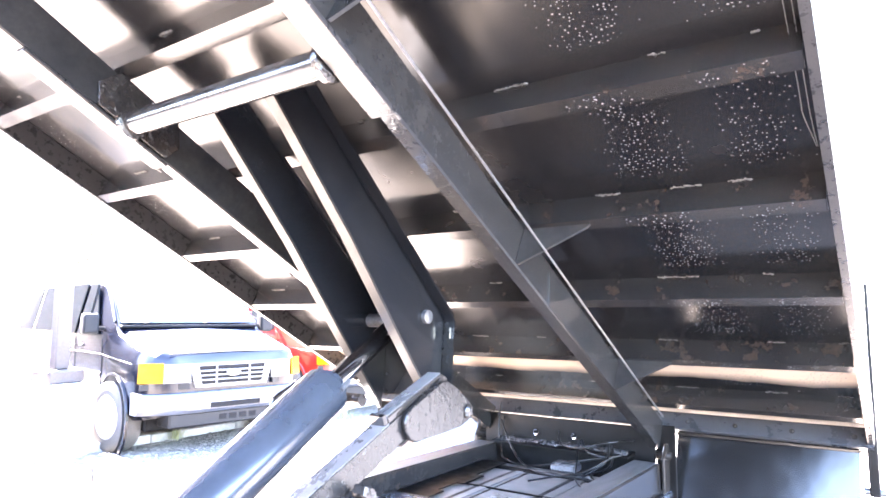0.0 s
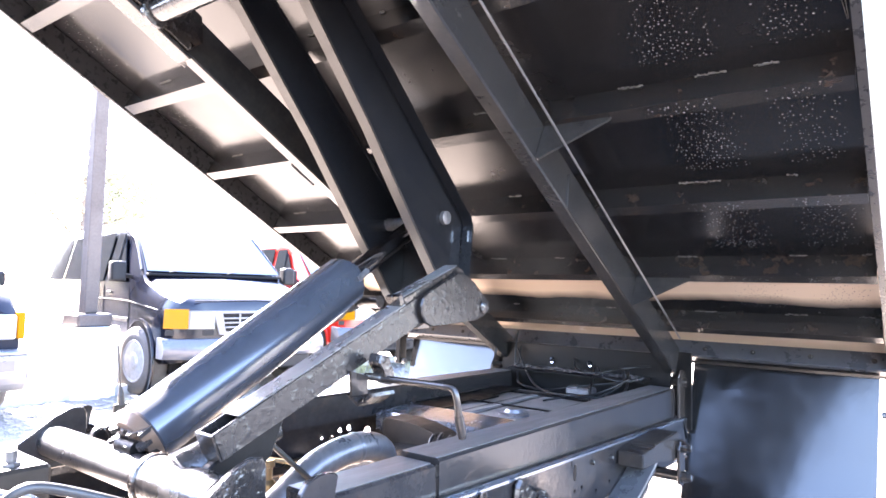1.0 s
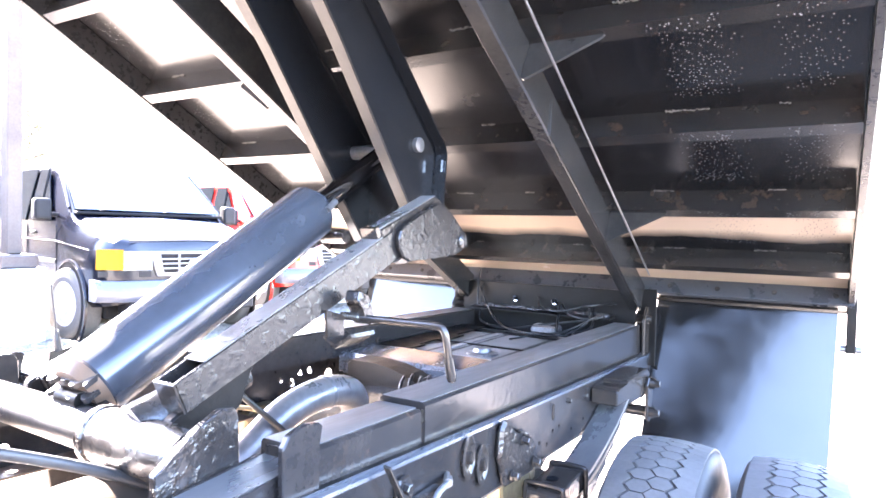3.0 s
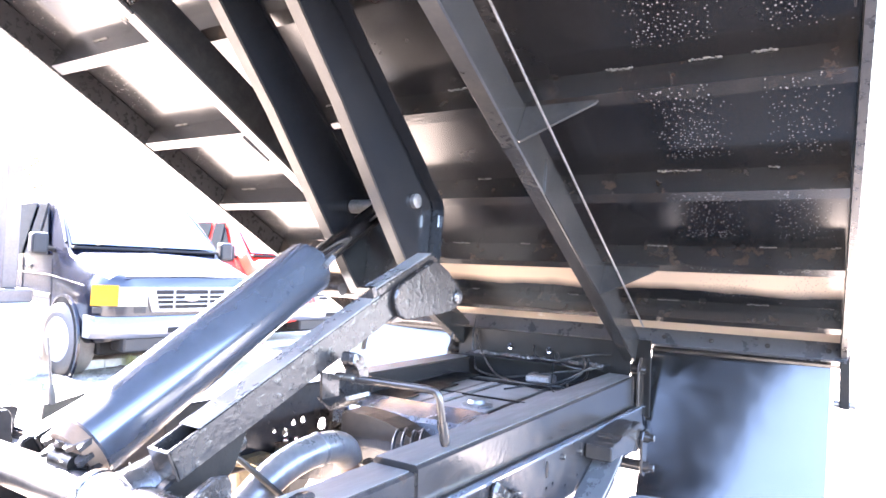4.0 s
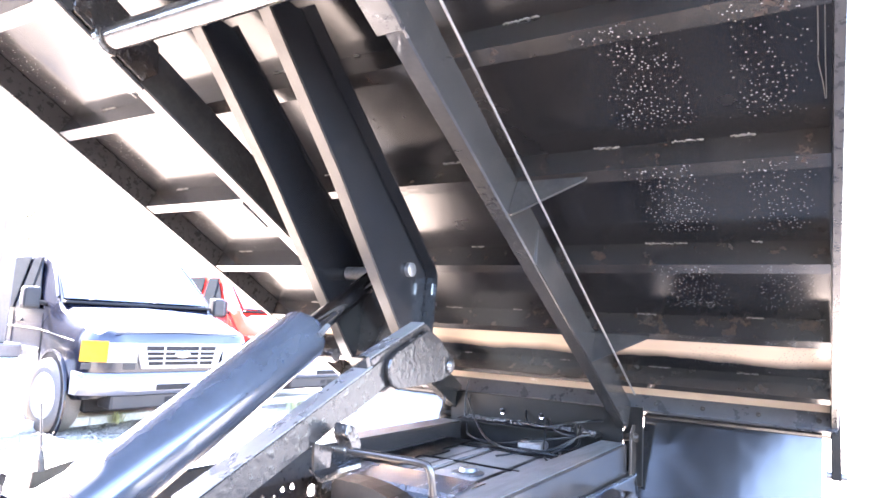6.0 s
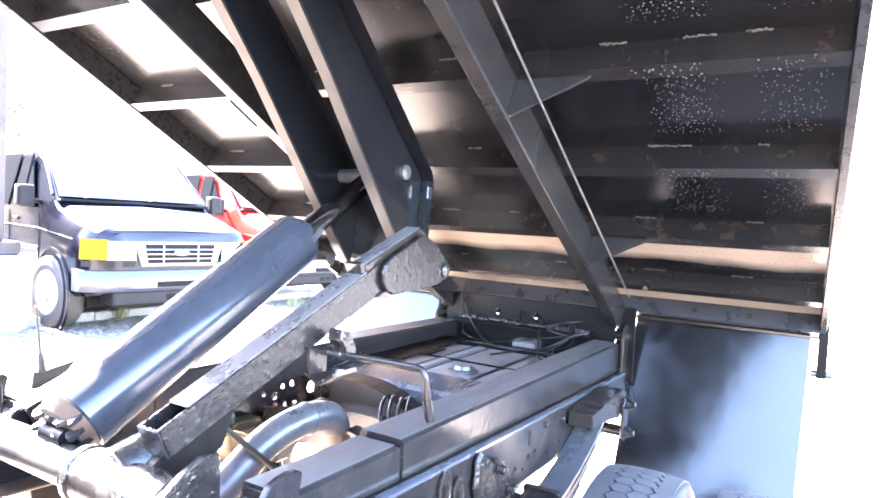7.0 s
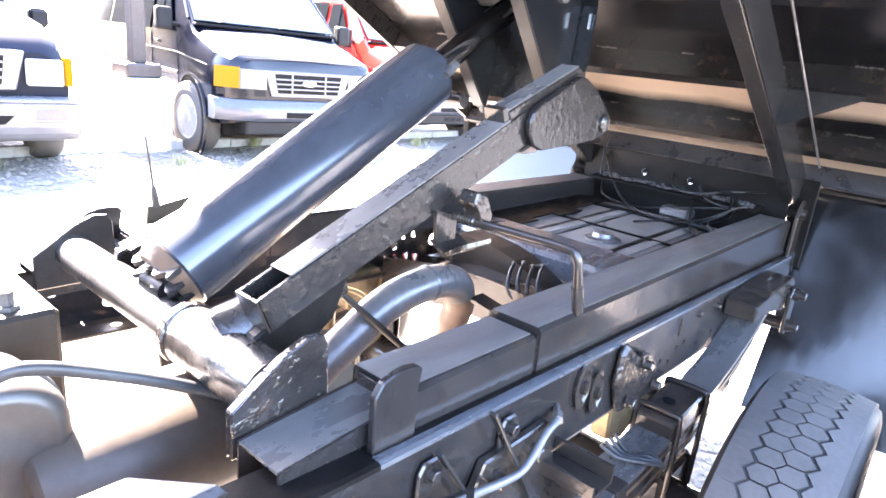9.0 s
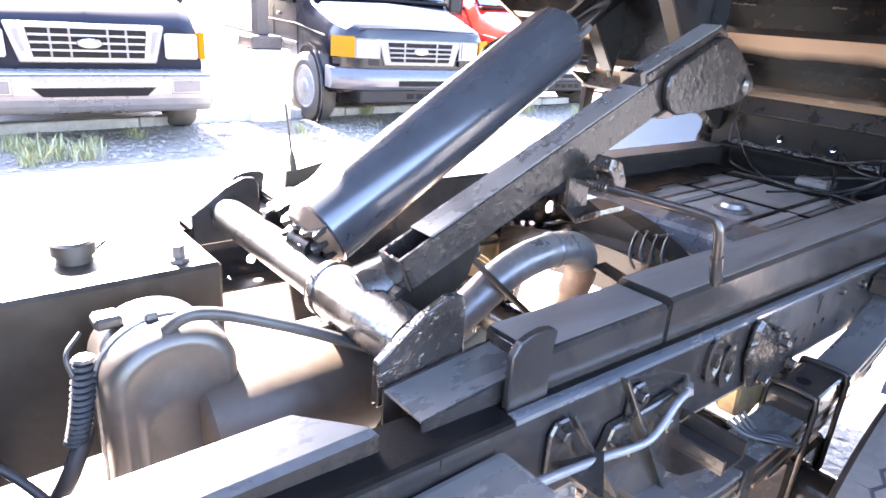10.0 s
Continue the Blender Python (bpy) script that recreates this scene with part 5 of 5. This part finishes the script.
# mud flaps hung behind the wheels
def mud_flap(side):
    bm = bmesh.new()
    nx, nz = 14, 18
    skins = []
    for back in (0.0, 0.008):
        grid = []
        for i in range(nx + 1):
            col = []
            for k in range(nz + 1):
                u, v = i / nx, k / nz
                x = 0.452 + (0.660 - 0.02 * v) * u
                z = 1.035 - 0.80 * v
                y = -0.07 * v * v - 0.23 * v + 0.11 * (u - 0.3) * v + 0.010 * math.sin(u * 6.0 + 1.0) * v * (1 - v)
                col.append(bm.verts.new((side * x, y + back, z)))
            grid.append(col)
        skins.append(grid)
    for grid in skins:
        for i in range(nx):
            for k in range(nz):
                bm.faces.new((grid[i][k], grid[i + 1][k], grid[i + 1][k + 1], grid[i][k + 1]))
    f, b = skins
    rim = [(i, 0) for i in range(nx)] + [(nx, k) for k in range(nz)] + [(i, nz) for i in range(nx, 0, -1)] + [(0, k) for k in range(nz, 0, -1)]
    for p, q in zip(rim, rim[1:] + rim[:1]):
        bm.faces.new((f[p[0]][p[1]], f[q[0]][q[1]], b[q[0]][q[1]], b[p[0]][p[1]]))
    flap = root("mud_flap", pose(0, 2.12, 0), "smooth black mud flap mirroring the blue sky, hung behind the wheels", "mud flap", "mud flaps of the truck")
    part("flap_sheet", bm, FLAP, flap, "", 60)
    part("clamp_bar", box(*sorted((side * 0.44, side * 1.15)), -0.016, -0.006, 1.00, 1.06, 0.001), FRAME_PAINT, flap)
    for x in (0.52, 0.70, 0.88, 1.06):
        bolt((side * x, -0.016, 1.028), "y", 0.008, -0.010, FRAME_PAINT, flap)
    return flap


mud_flap(1)
mud_flap(-1)
for side in (1, -1):
    post = root("tail_post", pose(side * 1.152, 2.05, 0.865), "upright glossy black post at the bed's tail corner", "post", "tail posts")
    part("post_bar", box(-0.016, 0.016, -0.03, 0.03, 0.0, 0.76, 0.003), PLATE_BLACK, post)
    part("post_pin", sweep([(-0.035, 0, 0.012), (0.035, 0, 0.012)], 0.014, 12), STEEL, post, "bright pin", 40)


# closed back of the cab, ahead of the hoist
bm = prism([(-0.98, 0.62), (-1.0, 1.3), (-0.90, 2.65), (-0.80, 2.75), (0.80, 2.75), (0.90, 2.65), (1.0, 1.3), (0.98, 0.62)], "y", -3.4, -1.45, 0.03)
part("cab_shell", bm, PLATE_BLACK, chassis, "plain black cab shell")
part("antenna_rod", sweep([(-0.45, 0.092, 1.010), (-0.45, 0.079, 1.125)], 0.0028, 6), HOSE, chassis, "thin black whip rod")
part("antenna_bracket", prism([(0.072, 0.915), (0.078, 0.970), (0.105, 0.971), (0.178, 0.984), (0.150, 0.955), (0.105, 0.925)], "x", -0.456, -0.447, 0.001), BROWN, chassis, "brown steel bracket under the whip rod")
part("antenna_foot", sweep([(-0.45, 0.097, 0.968), (-0.45, 0.094, 0.993), (-0.45, 0.092, 1.015)], [0.009, 0.008, 0.004], 10), HOSE, chassis)


# ---- parked vehicles ----
def loft(stations, bm=None):
    """A body lofted through stations: along, low z, belt z, top z, half widths at the sill, belt and top."""
    bm = bm or bmesh.new()
    rings = []
    for a, z0, z1, z2, w0, w1, w2 in stations:
        h = [(-w0 + 0.06, z0), (-w0, z0 + 0.07), (-w1, z0 + 0.55 * (z1 - z0)), (-w1, z1), (-(w1 + w2) / 2 + 0.0, (z1 + z2) / 2), (-w2, z2 - 0.06), (-w2 + 0.10, z2 - 0.01), (0, z2 + 0.012)]
        pts = h + [(-u, v) for u, v in h[-2::-1]]
        rings.append([bm.verts.new((a, u, v)) for u, v in pts])
    n = len(rings[0])
    for p, q in zip(rings, rings[1:]):
        for k in range(n):
            bm.faces.new((p[k], p[(k + 1) % n], q[(k + 1) % n], q[k]))
    bm.faces.new(rings[0][::-1])
    bm.faces.new(rings[-1])
    return bm


def car_wheel(car, x, y, r, w, steer=0.0):
    s = 1 if y > 0 else -1
    wh = new("wheel")
    wh.parent = car
    wh.location, wh.rotation_euler = (x, y, r), (0, 0, radians(steer))
    part("tyre", lathe([(r * 0.62, -w / 2 + 0.01), (r * 0.9, -w / 2), (r, -w / 2 + 0.035), (r, w / 2 - 0.035), (r * 0.9, w / 2), (r * 0.62, w / 2 - 0.01)], "y", (0, 0, 0), 36, closed=True), CAR_TYRE, wh, "", 50)
    part("wheel_cover", lathe([(r * 0.64, s * (w / 2 - 0.015)), (r * 0.61, s * (w / 2 - 0.002)), (r * 0.56, s * (w / 2 - 0.012)), (r * 0.52, s * (w / 2 - 0.035)), (r * 0.26, s * (w / 2 - 0.020)), (r * 0.20, s * (w / 2 + 0.006)), (0.0, s * (w / 2 + 0.010))], "y", (0, 0, 0), 30), WHEEL_CHROME, wh, "bright wheel cover", 35)
    for k in range(8):
        a = k * math.tau / 8
        bm = lathe([(0.048, s * (w / 2 - 0.04)), (0.048, s * (w / 2 - 0.021)), (0.0, s * (w / 2 - 0.020))], "y", (0, 0, 0), 10)
        bmesh.ops.scale(bm, vec=(1.45, 1, 0.85), verts=bm.verts)
        bmesh.ops.rotate(bm, cent=(0, 0, 0), matrix=Matrix.Rotation(-a, 3, "Y"), verts=bm.verts)
        bmesh.ops.translate(bm, vec=(r * 0.44 * math.cos(a), 0, r * 0.44 * math.sin(a)), verts=bm.verts)
        part("cover_slot", bm, DARK, wh)


def quad_panel(pts, thick, bm=None):
    """A thin slab on four or more corners, thickened along its normal."""
    bm = bm or bmesh.new()
    p = [Vector(q) for q in pts]
    n = (p[1] - p[0]).cross(p[2] - p[0]).normalized() * thick
    a, b = [bm.verts.new(q) for q in p], [bm.verts.new(q + n) for q in p]
    bm.faces.new(a[::-1])
    bm.faces.new(b)
    for i in range(len(p)):
        j = (i + 1) % len(p)
        bm.faces.new((a[i], a[j], b[j], b[i]))
    return bm


def van(name, m, paint, label):
    """Full-size passenger van, nose towards local +x, origin on the ground under the nose."""
    v = root(name, m, label, "van", "parked vehicles")
    lower = [(-0.02, 0.46, 0.84, 1.00, 0.60, 0.62, 0.56), (-0.05, 0.44, 0.84, 1.08, 0.76, 0.79, 0.73), (-0.12, 0.42, 0.84, 1.125, 0.86, 0.89, 0.83), (-0.22, 0.40, 0.86, 1.15, 0.93, 0.955, 0.87), (-0.40, 0.38, 0.88, 1.19, 0.97, 0.99, 0.90)]
    upper = [(-0.98, 0.36, 0.98, 1.34, 0.985, 1.0, 0.91), (-1.06, 0.36, 1.05, 1.39, 0.985, 1.0, 0.91), (-1.32, 0.36, 1.18, 1.60, 0.985, 1.0, 0.88), (-1.70, 0.36, 1.22, 1.90, 0.985, 1.0, 0.83), (-1.95, 0.36, 1.22, 2.01, 0.985, 1.0, 0.82), (-2.4, 0.36, 1.22, 2.07, 0.985, 1.0, 0.82), (-5.25, 0.36, 1.22, 2.09, 0.985, 1.0, 0.82), (-5.45, 0.42, 1.20, 2.0, 0.94, 0.96, 0.78)]
    part("body", loft(lower + upper), paint, v, "glossy van body", 26)
    part("windscreen", quad_panel([(-1.07, -0.87, 1.415), (-1.07, 0.87, 1.415), (-1.78, 0.77, 1.955), (-1.78, -0.77, 1.955)], 0.012), SCREEN, v, "pale glaring windscreen")
    part("cowl", box(-1.09, -0.99, -0.88, 0.88, 1.365, 1.395, 0.006), DARK, v)
    part("hood_seam", sweep([(-0.055, -0.70, 1.088), (-0.052, 0.0, 1.10), (-0.055, 0.70, 1.088)], 0.007, 6), DARK, v)
    for y in (-0.62, 0.12):
        part("wiper", sweep([(-1.05, y, 1.41), (-1.12, y + 0.25, 1.455), (-1.15, y + 0.52, 1.47)], 0.010, 6), DARK, v)
    for s in (-1, 1):
        part("pillar_trim", sweep([(-1.14, s * 0.905, 1.43), (-1.76, s * 0.80, 1.95)], 0.020, 8), paint, v)
        for fa, a, b, t in ((-1.90, -1.40, -2.18, 1.90), (-2.30, -2.30, -3.20, 1.92), (-3.32, -3.32, -4.22, 1.92), (-4.34, -4.34, -5.15, 1.92)):
            part("side_window", quad_panel([(a, s * 0.999, 1.29), (b, s * 0.999, 1.29), (b, s * 0.858, t), (fa, s * 0.858, t)], 0.012 * s), GLASS, v, "dark side window")
        part("window_bar", sweep([(-1.82, s * 1.008, 1.29), (-1.86, s * 0.875, 1.90)], 0.012, 6), DARK, v)
        part("belt_strip", box(-5.3, -1.25, *sorted((s * 0.998, s * 1.012)), 0.80, 0.85, 0.004), MIRROR_BLACK, v)
        part("chrome_line", sweep([(-5.25, s * 1.003, 1.08), (-1.3, s * 1.003, 1.06), (-0.35, s * 0.985, 0.985)], 0.005, 6), MIRROR_BLACK, v, "thin dark side moulding")
        part("door_handle", box(-2.06, -1.92, *sorted((s * 0.995, s * 1.022)), 1.13, 1.165, 0.008), MIRROR_BLACK, v)
        for x in (-1.24, -2.24, -3.26):
            part("door_seam", sweep([(x, s * 1.0, 0.48), (x, s * 1.003, 1.24)], 0.005, 5), DARK, v)
        part("mirror", box(-1.37, -1.22, *sorted((s * 1.05, s * 1.22)), 1.29, 1.53, 0.04, seg=3), MIRROR_BLACK, v, "tall black door mirror")
        part("mirror_arm", sweep([(-1.36, s * 0.95, 1.35), (-1.30, s * 1.12, 1.37)], 0.028, 8), MIRROR_BLACK, v)
        part("wheel_arch", lathe([(0.455, s * 0.0), (0.488, s * 0.0), (0.484, s * 0.022), (0.455, s * 0.024)], "y", (-0.84, s * 0.992, 0.385), 32, closed=True), paint, v)
        part("arch_shadow", lathe([(0.456, s * 0.0), (0.456, s * 0.005), (0.0, s * 0.005)], "y", (-0.84, s * 1.003, 0.385), 32), DARK, v)
        part("lamp_bezel", quad_panel([(0.004, s * 0.49, 0.785), (-0.050, s * 0.77, 0.785), (-0.050, s * 0.77, 0.985), (0.004, s * 0.49, 0.985)], 0.014 * s), GRILLE, v)
        part("headlight", quad_panel([(0.010, s * 0.535, 0.802), (-0.034, s * 0.745, 0.802), (-0.034, s * 0.745, 0.965), (0.010, s * 0.535, 0.965)], 0.02 * s), LAMP_GLASS, v, "square clear headlight")
        part("turn_lamp", quad_panel([(-0.012, s * 0.775, 0.79), (-0.172, s * 0.978, 0.79), (-0.182, s * 0.968, 1.0), (-0.022, s * 0.770, 1.0)], 0.02 * s), AMBER, v, "amber corner lamp")
        part("headlight_trim", quad_panel([(0.006, s * 0.50, 0.715), (-0.16, s * 0.965, 0.715), (-0.16, s * 0.965, 0.775), (0.006, s * 0.50, 0.775)], 0.014 * s), MIRROR_BLACK, v)
    frame_bm = prism([(-0.43, 0.715), (0.43, 0.715), (0.515, 0.985), (-0.515, 0.985)], "x", -0.06, 0.012, 0.008)
    part("grille_frame", frame_bm, GRILLE, v, "grey plastic grille")
    part("grille_gap", prism([(-0.36, 0.755), (0.36, 0.755), (0.40, 0.955), (-0.40, 0.955)], "x", -0.05, 0.016), DARK, v)
    for k in range(3):
        part("grille_bar", box(-0.04, 0.026, -0.375 - 0.01 * k, 0.375 + 0.01 * k, 0.792 + 0.05 * k, 0.810 + 0.05 * k, 0.003), GRILLE, v)
    for y in (-0.20, 0.20):
        part("grille_post", box(-0.04, 0.024, y - 0.010, y + 0.010, 0.757, 0.953, 0.002), GRILLE, v)
    bm = lathe([(0.0, 0.0), (0.09, 0.002), (0.085, 0.012), (0.0, 0.016)], "x", (0, 0, 0), 24)
    bmesh.ops.scale(bm, vec=(1, 1, 0.42), verts=bm.verts)
    bmesh.ops.translate(bm, vec=(0.022, 0, 0.868), verts=bm.verts)
    part("badge", bm, CAR_SILVER, v, "plain oval badge", 40)
    bm = bmesh.new()
    rings = []
    for k in range(13):
        y = -1.0 + k / 6
        back = 0.20 * max(0.0, (abs(y) - 0.55) / 0.45) ** 2
        rings.append([bm.verts.new((x - back, y, z)) for x, z in ((-0.10, 0.46), (0.06, 0.46), (0.10, 0.50), (0.105, 0.56), (0.10, 0.61), (0.05, 0.675), (-0.10, 0.685))])
    for p, q in zip(rings, rings[1:]):
        for k in range(7):
            bm.faces.new((p[k], p[(k + 1) % 7], q[(k + 1) % 7], q[k]))
    bm.faces.new(rings[0][::-1])
    bm.faces.new(rings[-1])
    part("bumper", bm, BUMPER, v, "grey-blue bumper", 40)
    part("bumper_slot", box(0.085, 0.109, -0.30, 0.30, 0.505, 0.565, 0.004), DARK, v)
    bm = box(-0.3, 0.04, -0.72, 0.72, 0.31, 0.468, 0.02)
    part("valance", bm, MIRROR_BLACK, v, "dark grey lower valance")
    for y in (-0.12, 0.0, 0.12, 0.24):
        part("valance_slot", box(0.030, 0.043, y - 0.045, y + 0.045, 0.36, 0.42, 0.003), DARK, v)
    part("underbody", box(-5.3, -0.4, -0.8, 0.8, 0.24, 0.42, 0.02), DARK, v)
    for x in (-0.84, -4.30):
        for y in (-0.945, 0.945):
            car_wheel(v, x, y, 0.385, 0.25, 9.0 if x > -1 else 0.0)
    return v


def pickup(m, paint, label):
    """Small pickup, nose towards local +x."""
    v = root("pickup_truck", m, label, "pickup truck", "parked vehicles")
    part("body", loft([(-0.05, 0.45, 0.80, 0.95, 0.80, 0.83, 0.76), (-0.12, 0.42, 0.81, 1.03, 0.83, 0.85, 0.78), (-0.28, 0.38, 0.83, 1.12, 0.85, 0.87, 0.80), (-0.60, 0.37, 0.87, 1.20, 0.86, 0.88, 0.80), (-1.15, 0.36, 0.92, 1.26, 0.87, 0.88, 0.80), (-1.25, 0.36, 0.95, 1.28, 0.87, 0.88, 0.80), (-1.85, 0.36, 1.05, 1.66, 0.87, 0.88, 0.66), (-2.2, 0.36, 1.05, 1.72, 0.87, 0.88, 0.66), (-2.9, 0.36, 1.05, 1.70, 0.87, 0.88, 0.66), (-3.05, 0.36, 0.98, 1.06, 0.87, 0.88, 0.84), (-5.0, 0.40, 0.98, 1.05, 0.87, 0.88, 0.84)]), paint, v, "blue-grey pickup body", 28)
    part("windscreen", quad_panel([(-1.33, -0.74, 1.32), (-1.33, 0.74, 1.32), (-1.82, 0.62, 1.655), (-1.82, -0.62, 1.655)], 0.012), GLASS, v)
    for s in (-1, 1):
        part("side_window", quad_panel([(-1.6, s * 0.872, 1.10), (-2.8, s * 0.872, 1.10), (-2.75, s * 0.72, 1.60), (-1.95, s * 0.72, 1.60)], 0.012 * s), GLASS, v)
        part("headlight", box(-0.15, -0.012, *sorted((s * 0.545, s * 0.80)), 0.70, 0.90, 0.014), LAMP_GLASS, v, "clear headlight")
        part("turn_lamp", box(-0.25, -0.016, *sorted((s * 0.805, s * 0.862)), 0.70, 0.92, 0.012), AMBER, v, "amber corner lamp")
        part("fog_lamp", box(0.02, 0.096, *sorted((s * 0.56, s * 0.78)), 0.45, 0.545, 0.008), BUMPER, v, "square lamp set in the bumper")
        part("fog_trim", box(0.02, 0.093, *sorted((s * 0.545, s * 0.795)), 0.437, 0.558, 0.006), CAR_SILVER, v)
        part("mirror", box(-1.6, -1.45, *sorted((s * 0.90, s * 1.06)), 1.10, 1.27, 0.03), MIRROR_BLACK, v)
    part("grille_frame", prism([(-0.47, 0.665), (0.47, 0.665), (0.545, 0.955), (-0.545, 0.955)], "x", -0.1, -0.004, 0.010), CHROME_TRIM, v, "bright silver grille surround")
    part("grille_gap", prism([(-0.38, 0.705), (0.38, 0.705), (0.41, 0.915), (-0.41, 0.915)], "x", -0.09, 0.0), DARK, v)
    for s in (-1, 1):
        part("grille_vent", prism([(s * 0.425, 0.74), (s * 0.452, 0.74), (s * 0.505, 0.905), (s * 0.455, 0.905)], "x", -0.09, 0.0), GRILLE, v)
    for k in range(3):
        part("grille_bar", box(-0.08, 0.006, -0.385 - 0.007 * k, 0.385 + 0.007 * k, 0.748 + 0.055 * k, 0.765 + 0.055 * k, 0.002), CHROME_TRIM, v)
    for y in (-0.26, -0.13, 0.13, 0.26):
        part("grille_post", box(-0.08, 0.004, y - 0.008, y + 0.008, 0.706, 0.914, 0.002), GRILLE, v)
    bm = lathe([(0.0, 0.0), (0.09, 0.002), (0.085, 0.012), (0.0, 0.016)], "x", (0, 0, 0), 24)
    bmesh.ops.scale(bm, vec=(1, 1, 0.42), verts=bm.verts)
    bmesh.ops.translate(bm, vec=(0.007, 0, 0.812), verts=bm.verts)
    part("badge", bm, CAR_SILVER, v, "plain oval badge", 40)
    part("bumper", prism([(-0.25, 0.285), (0.02, 0.285), (0.06, 0.33), (0.085, 0.42), (0.09, 0.55), (0.085, 0.59), (0.04, 0.62), (-0.25, 0.62)], "y", -0.88, 0.88, 0.02), CAR_SILVER, v, "bright silver bumper")
    part("bumper_slot", prism([(-0.36, 0.425), (0.36, 0.425), (0.43, 0.49), (-0.43, 0.49)], "x", 0.04, 0.094), DARK, v)
    part("bumper_step", box(0.05, 0.094, -0.87, 0.87, 0.586, 0.600, 0.004), CHROME_TRIM, v)
    part("underbody", box(-4.8, -0.4, -0.7, 0.7, 0.26, 0.42, 0.02), DARK, v)
    for x in (-0.85, -3.7):
        for y in (-0.79, 0.79):
            car_wheel(v, x, y, 0.35, 0.23)
    return v


van("black_van", pose(-4.96, 3.91, 0, 0, 0, -9.5), CAR_BLACK, "black full-size passenger van parked nose to the kerb")
van("red_van", pose(-5.40, 6.90, 0, 0, 0, -9.5), CAR_RED, "red van parked behind the black one")
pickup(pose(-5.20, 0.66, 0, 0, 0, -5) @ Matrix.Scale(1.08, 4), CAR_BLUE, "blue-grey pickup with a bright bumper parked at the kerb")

# light pole on a white concrete foot
lamp_pole = root("light_pole", pose(-6.25, 2.62, 0), "grey light pole on a white concrete foot", "light pole")
part("pole_foot", lathe([(0.33, -0.02), (0.33, 0.74), (0.315, 0.77), (0.0, 0.775)], "z", (0, 0, 0), 28), WHITE_CONC, lamp_pole, "white painted round concrete foot", 40)
part("pole_base_cover", box(-0.19, 0.19, -0.19, 0.19, 0.775, 0.92, 0.02), POLE_METAL, lamp_pole)
part("pole_shaft", box(-0.075, 0.075, -0.075, 0.075, 0.92, 7.5, 0.012), POLE_METAL, lamp_pole, "square pole shaft")


# ---- trees and far things ----
def tree(place, height, seed, spread):
    rnd = random.Random(seed)
    t = root("tree", pose(*place), "leafy green tree at the edge of the yard", "tree", "trees round the yard")
    bm = sweep(curve([(0, 0, -0.1), (0.1, 0.05, height * 0.2), (-0.05, 0.1, height * 0.45), (0.1, 0.0, height * 0.7)], 4), [0.22 - 0.012 * k for k in range(13)], 10)
    tips = [Vector((0.1, 0, height * 0.75))]
    for k in range(9):
        a, z = rnd.uniform(0, math.tau), height * rnd.uniform(0.3, 0.6)
        e = Vector((math.cos(a) * spread * rnd.uniform(0.4, 0.8), math.sin(a) * spread * rnd.uniform(0.4, 0.8), z + height * rnd.uniform(0.12, 0.3)))
        sweep([(0, 0, z), tuple(e * 0.5 + Vector((0, 0, z * 0.5))), tuple(e)], [0.08, 0.05, 0.02], 7, bm)
        tips.append(e)
    part("trunk", bm, BARK, t)
    verts, faces = [], []
    for tip in tips:
        for _ in range(26):
            c = tip + Vector((rnd.gauss(0, 1), rnd.gauss(0, 1), rnd.gauss(0, 0.7))) * spread * 0.28
            for _ in range(22):
                p = c + Vector((rnd.gauss(0, 1), rnd.gauss(0, 1), rnd.gauss(0, 1))) * 0.28
                u = Vector((rnd.uniform(-1, 1), rnd.uniform(-1, 1), rnd.uniform(-1, 1))).normalized()
                w = u.cross(Vector((rnd.uniform(-1, 1), rnd.uniform(-1, 1), rnd.uniform(-1, 1)))).normalized()
                b, s = len(verts), rnd.uniform(0.07, 0.13)
                verts += [tuple(p - u * s), tuple(p + w * s * 0.45), tuple(p + u * s), tuple(p - w * s * 0.45)]
                faces.append((b, b + 1, b + 2, b + 3))
    me = bpy.data.meshes.new("crown")
    me.from_pydata(verts, [], faces)
    me.materials.append(LEAF)
    ob = new("crown", me)
    ob.parent = t
    return t


for k, (x, y, h, s) in enumerate(((-27, 11.5, 8, 3.2), (-30, 14, 9, 3.5), (-24, 22, 8, 3.0), (6.5, 25, 6.5, 2.6), (9, 27, 7, 3.0), (4.5, 33, 8, 3.0), (13, 24, 7, 2.8))):
    tree((x, y, 0), h, 60 + k, s)

# plain long wall out of view, added to darken reflections in the parked vehicles
reflection_wall = tagged(new("wall_unseen"), "long plain dull brown wall, unseen, added to darken the vehicles' reflections", "wall", kind="structure")
part("reflection_wall_panel", box(-22.4, -22.0, -12.0, 3.6, -0.05, 8.0, 0.01), BARK, reflection_wall)
part("reflection_wall_panel", box(-22.4, -7.5, -12.4, -12.0, -0.05, 4.2, 0.01), BARK, reflection_wall)
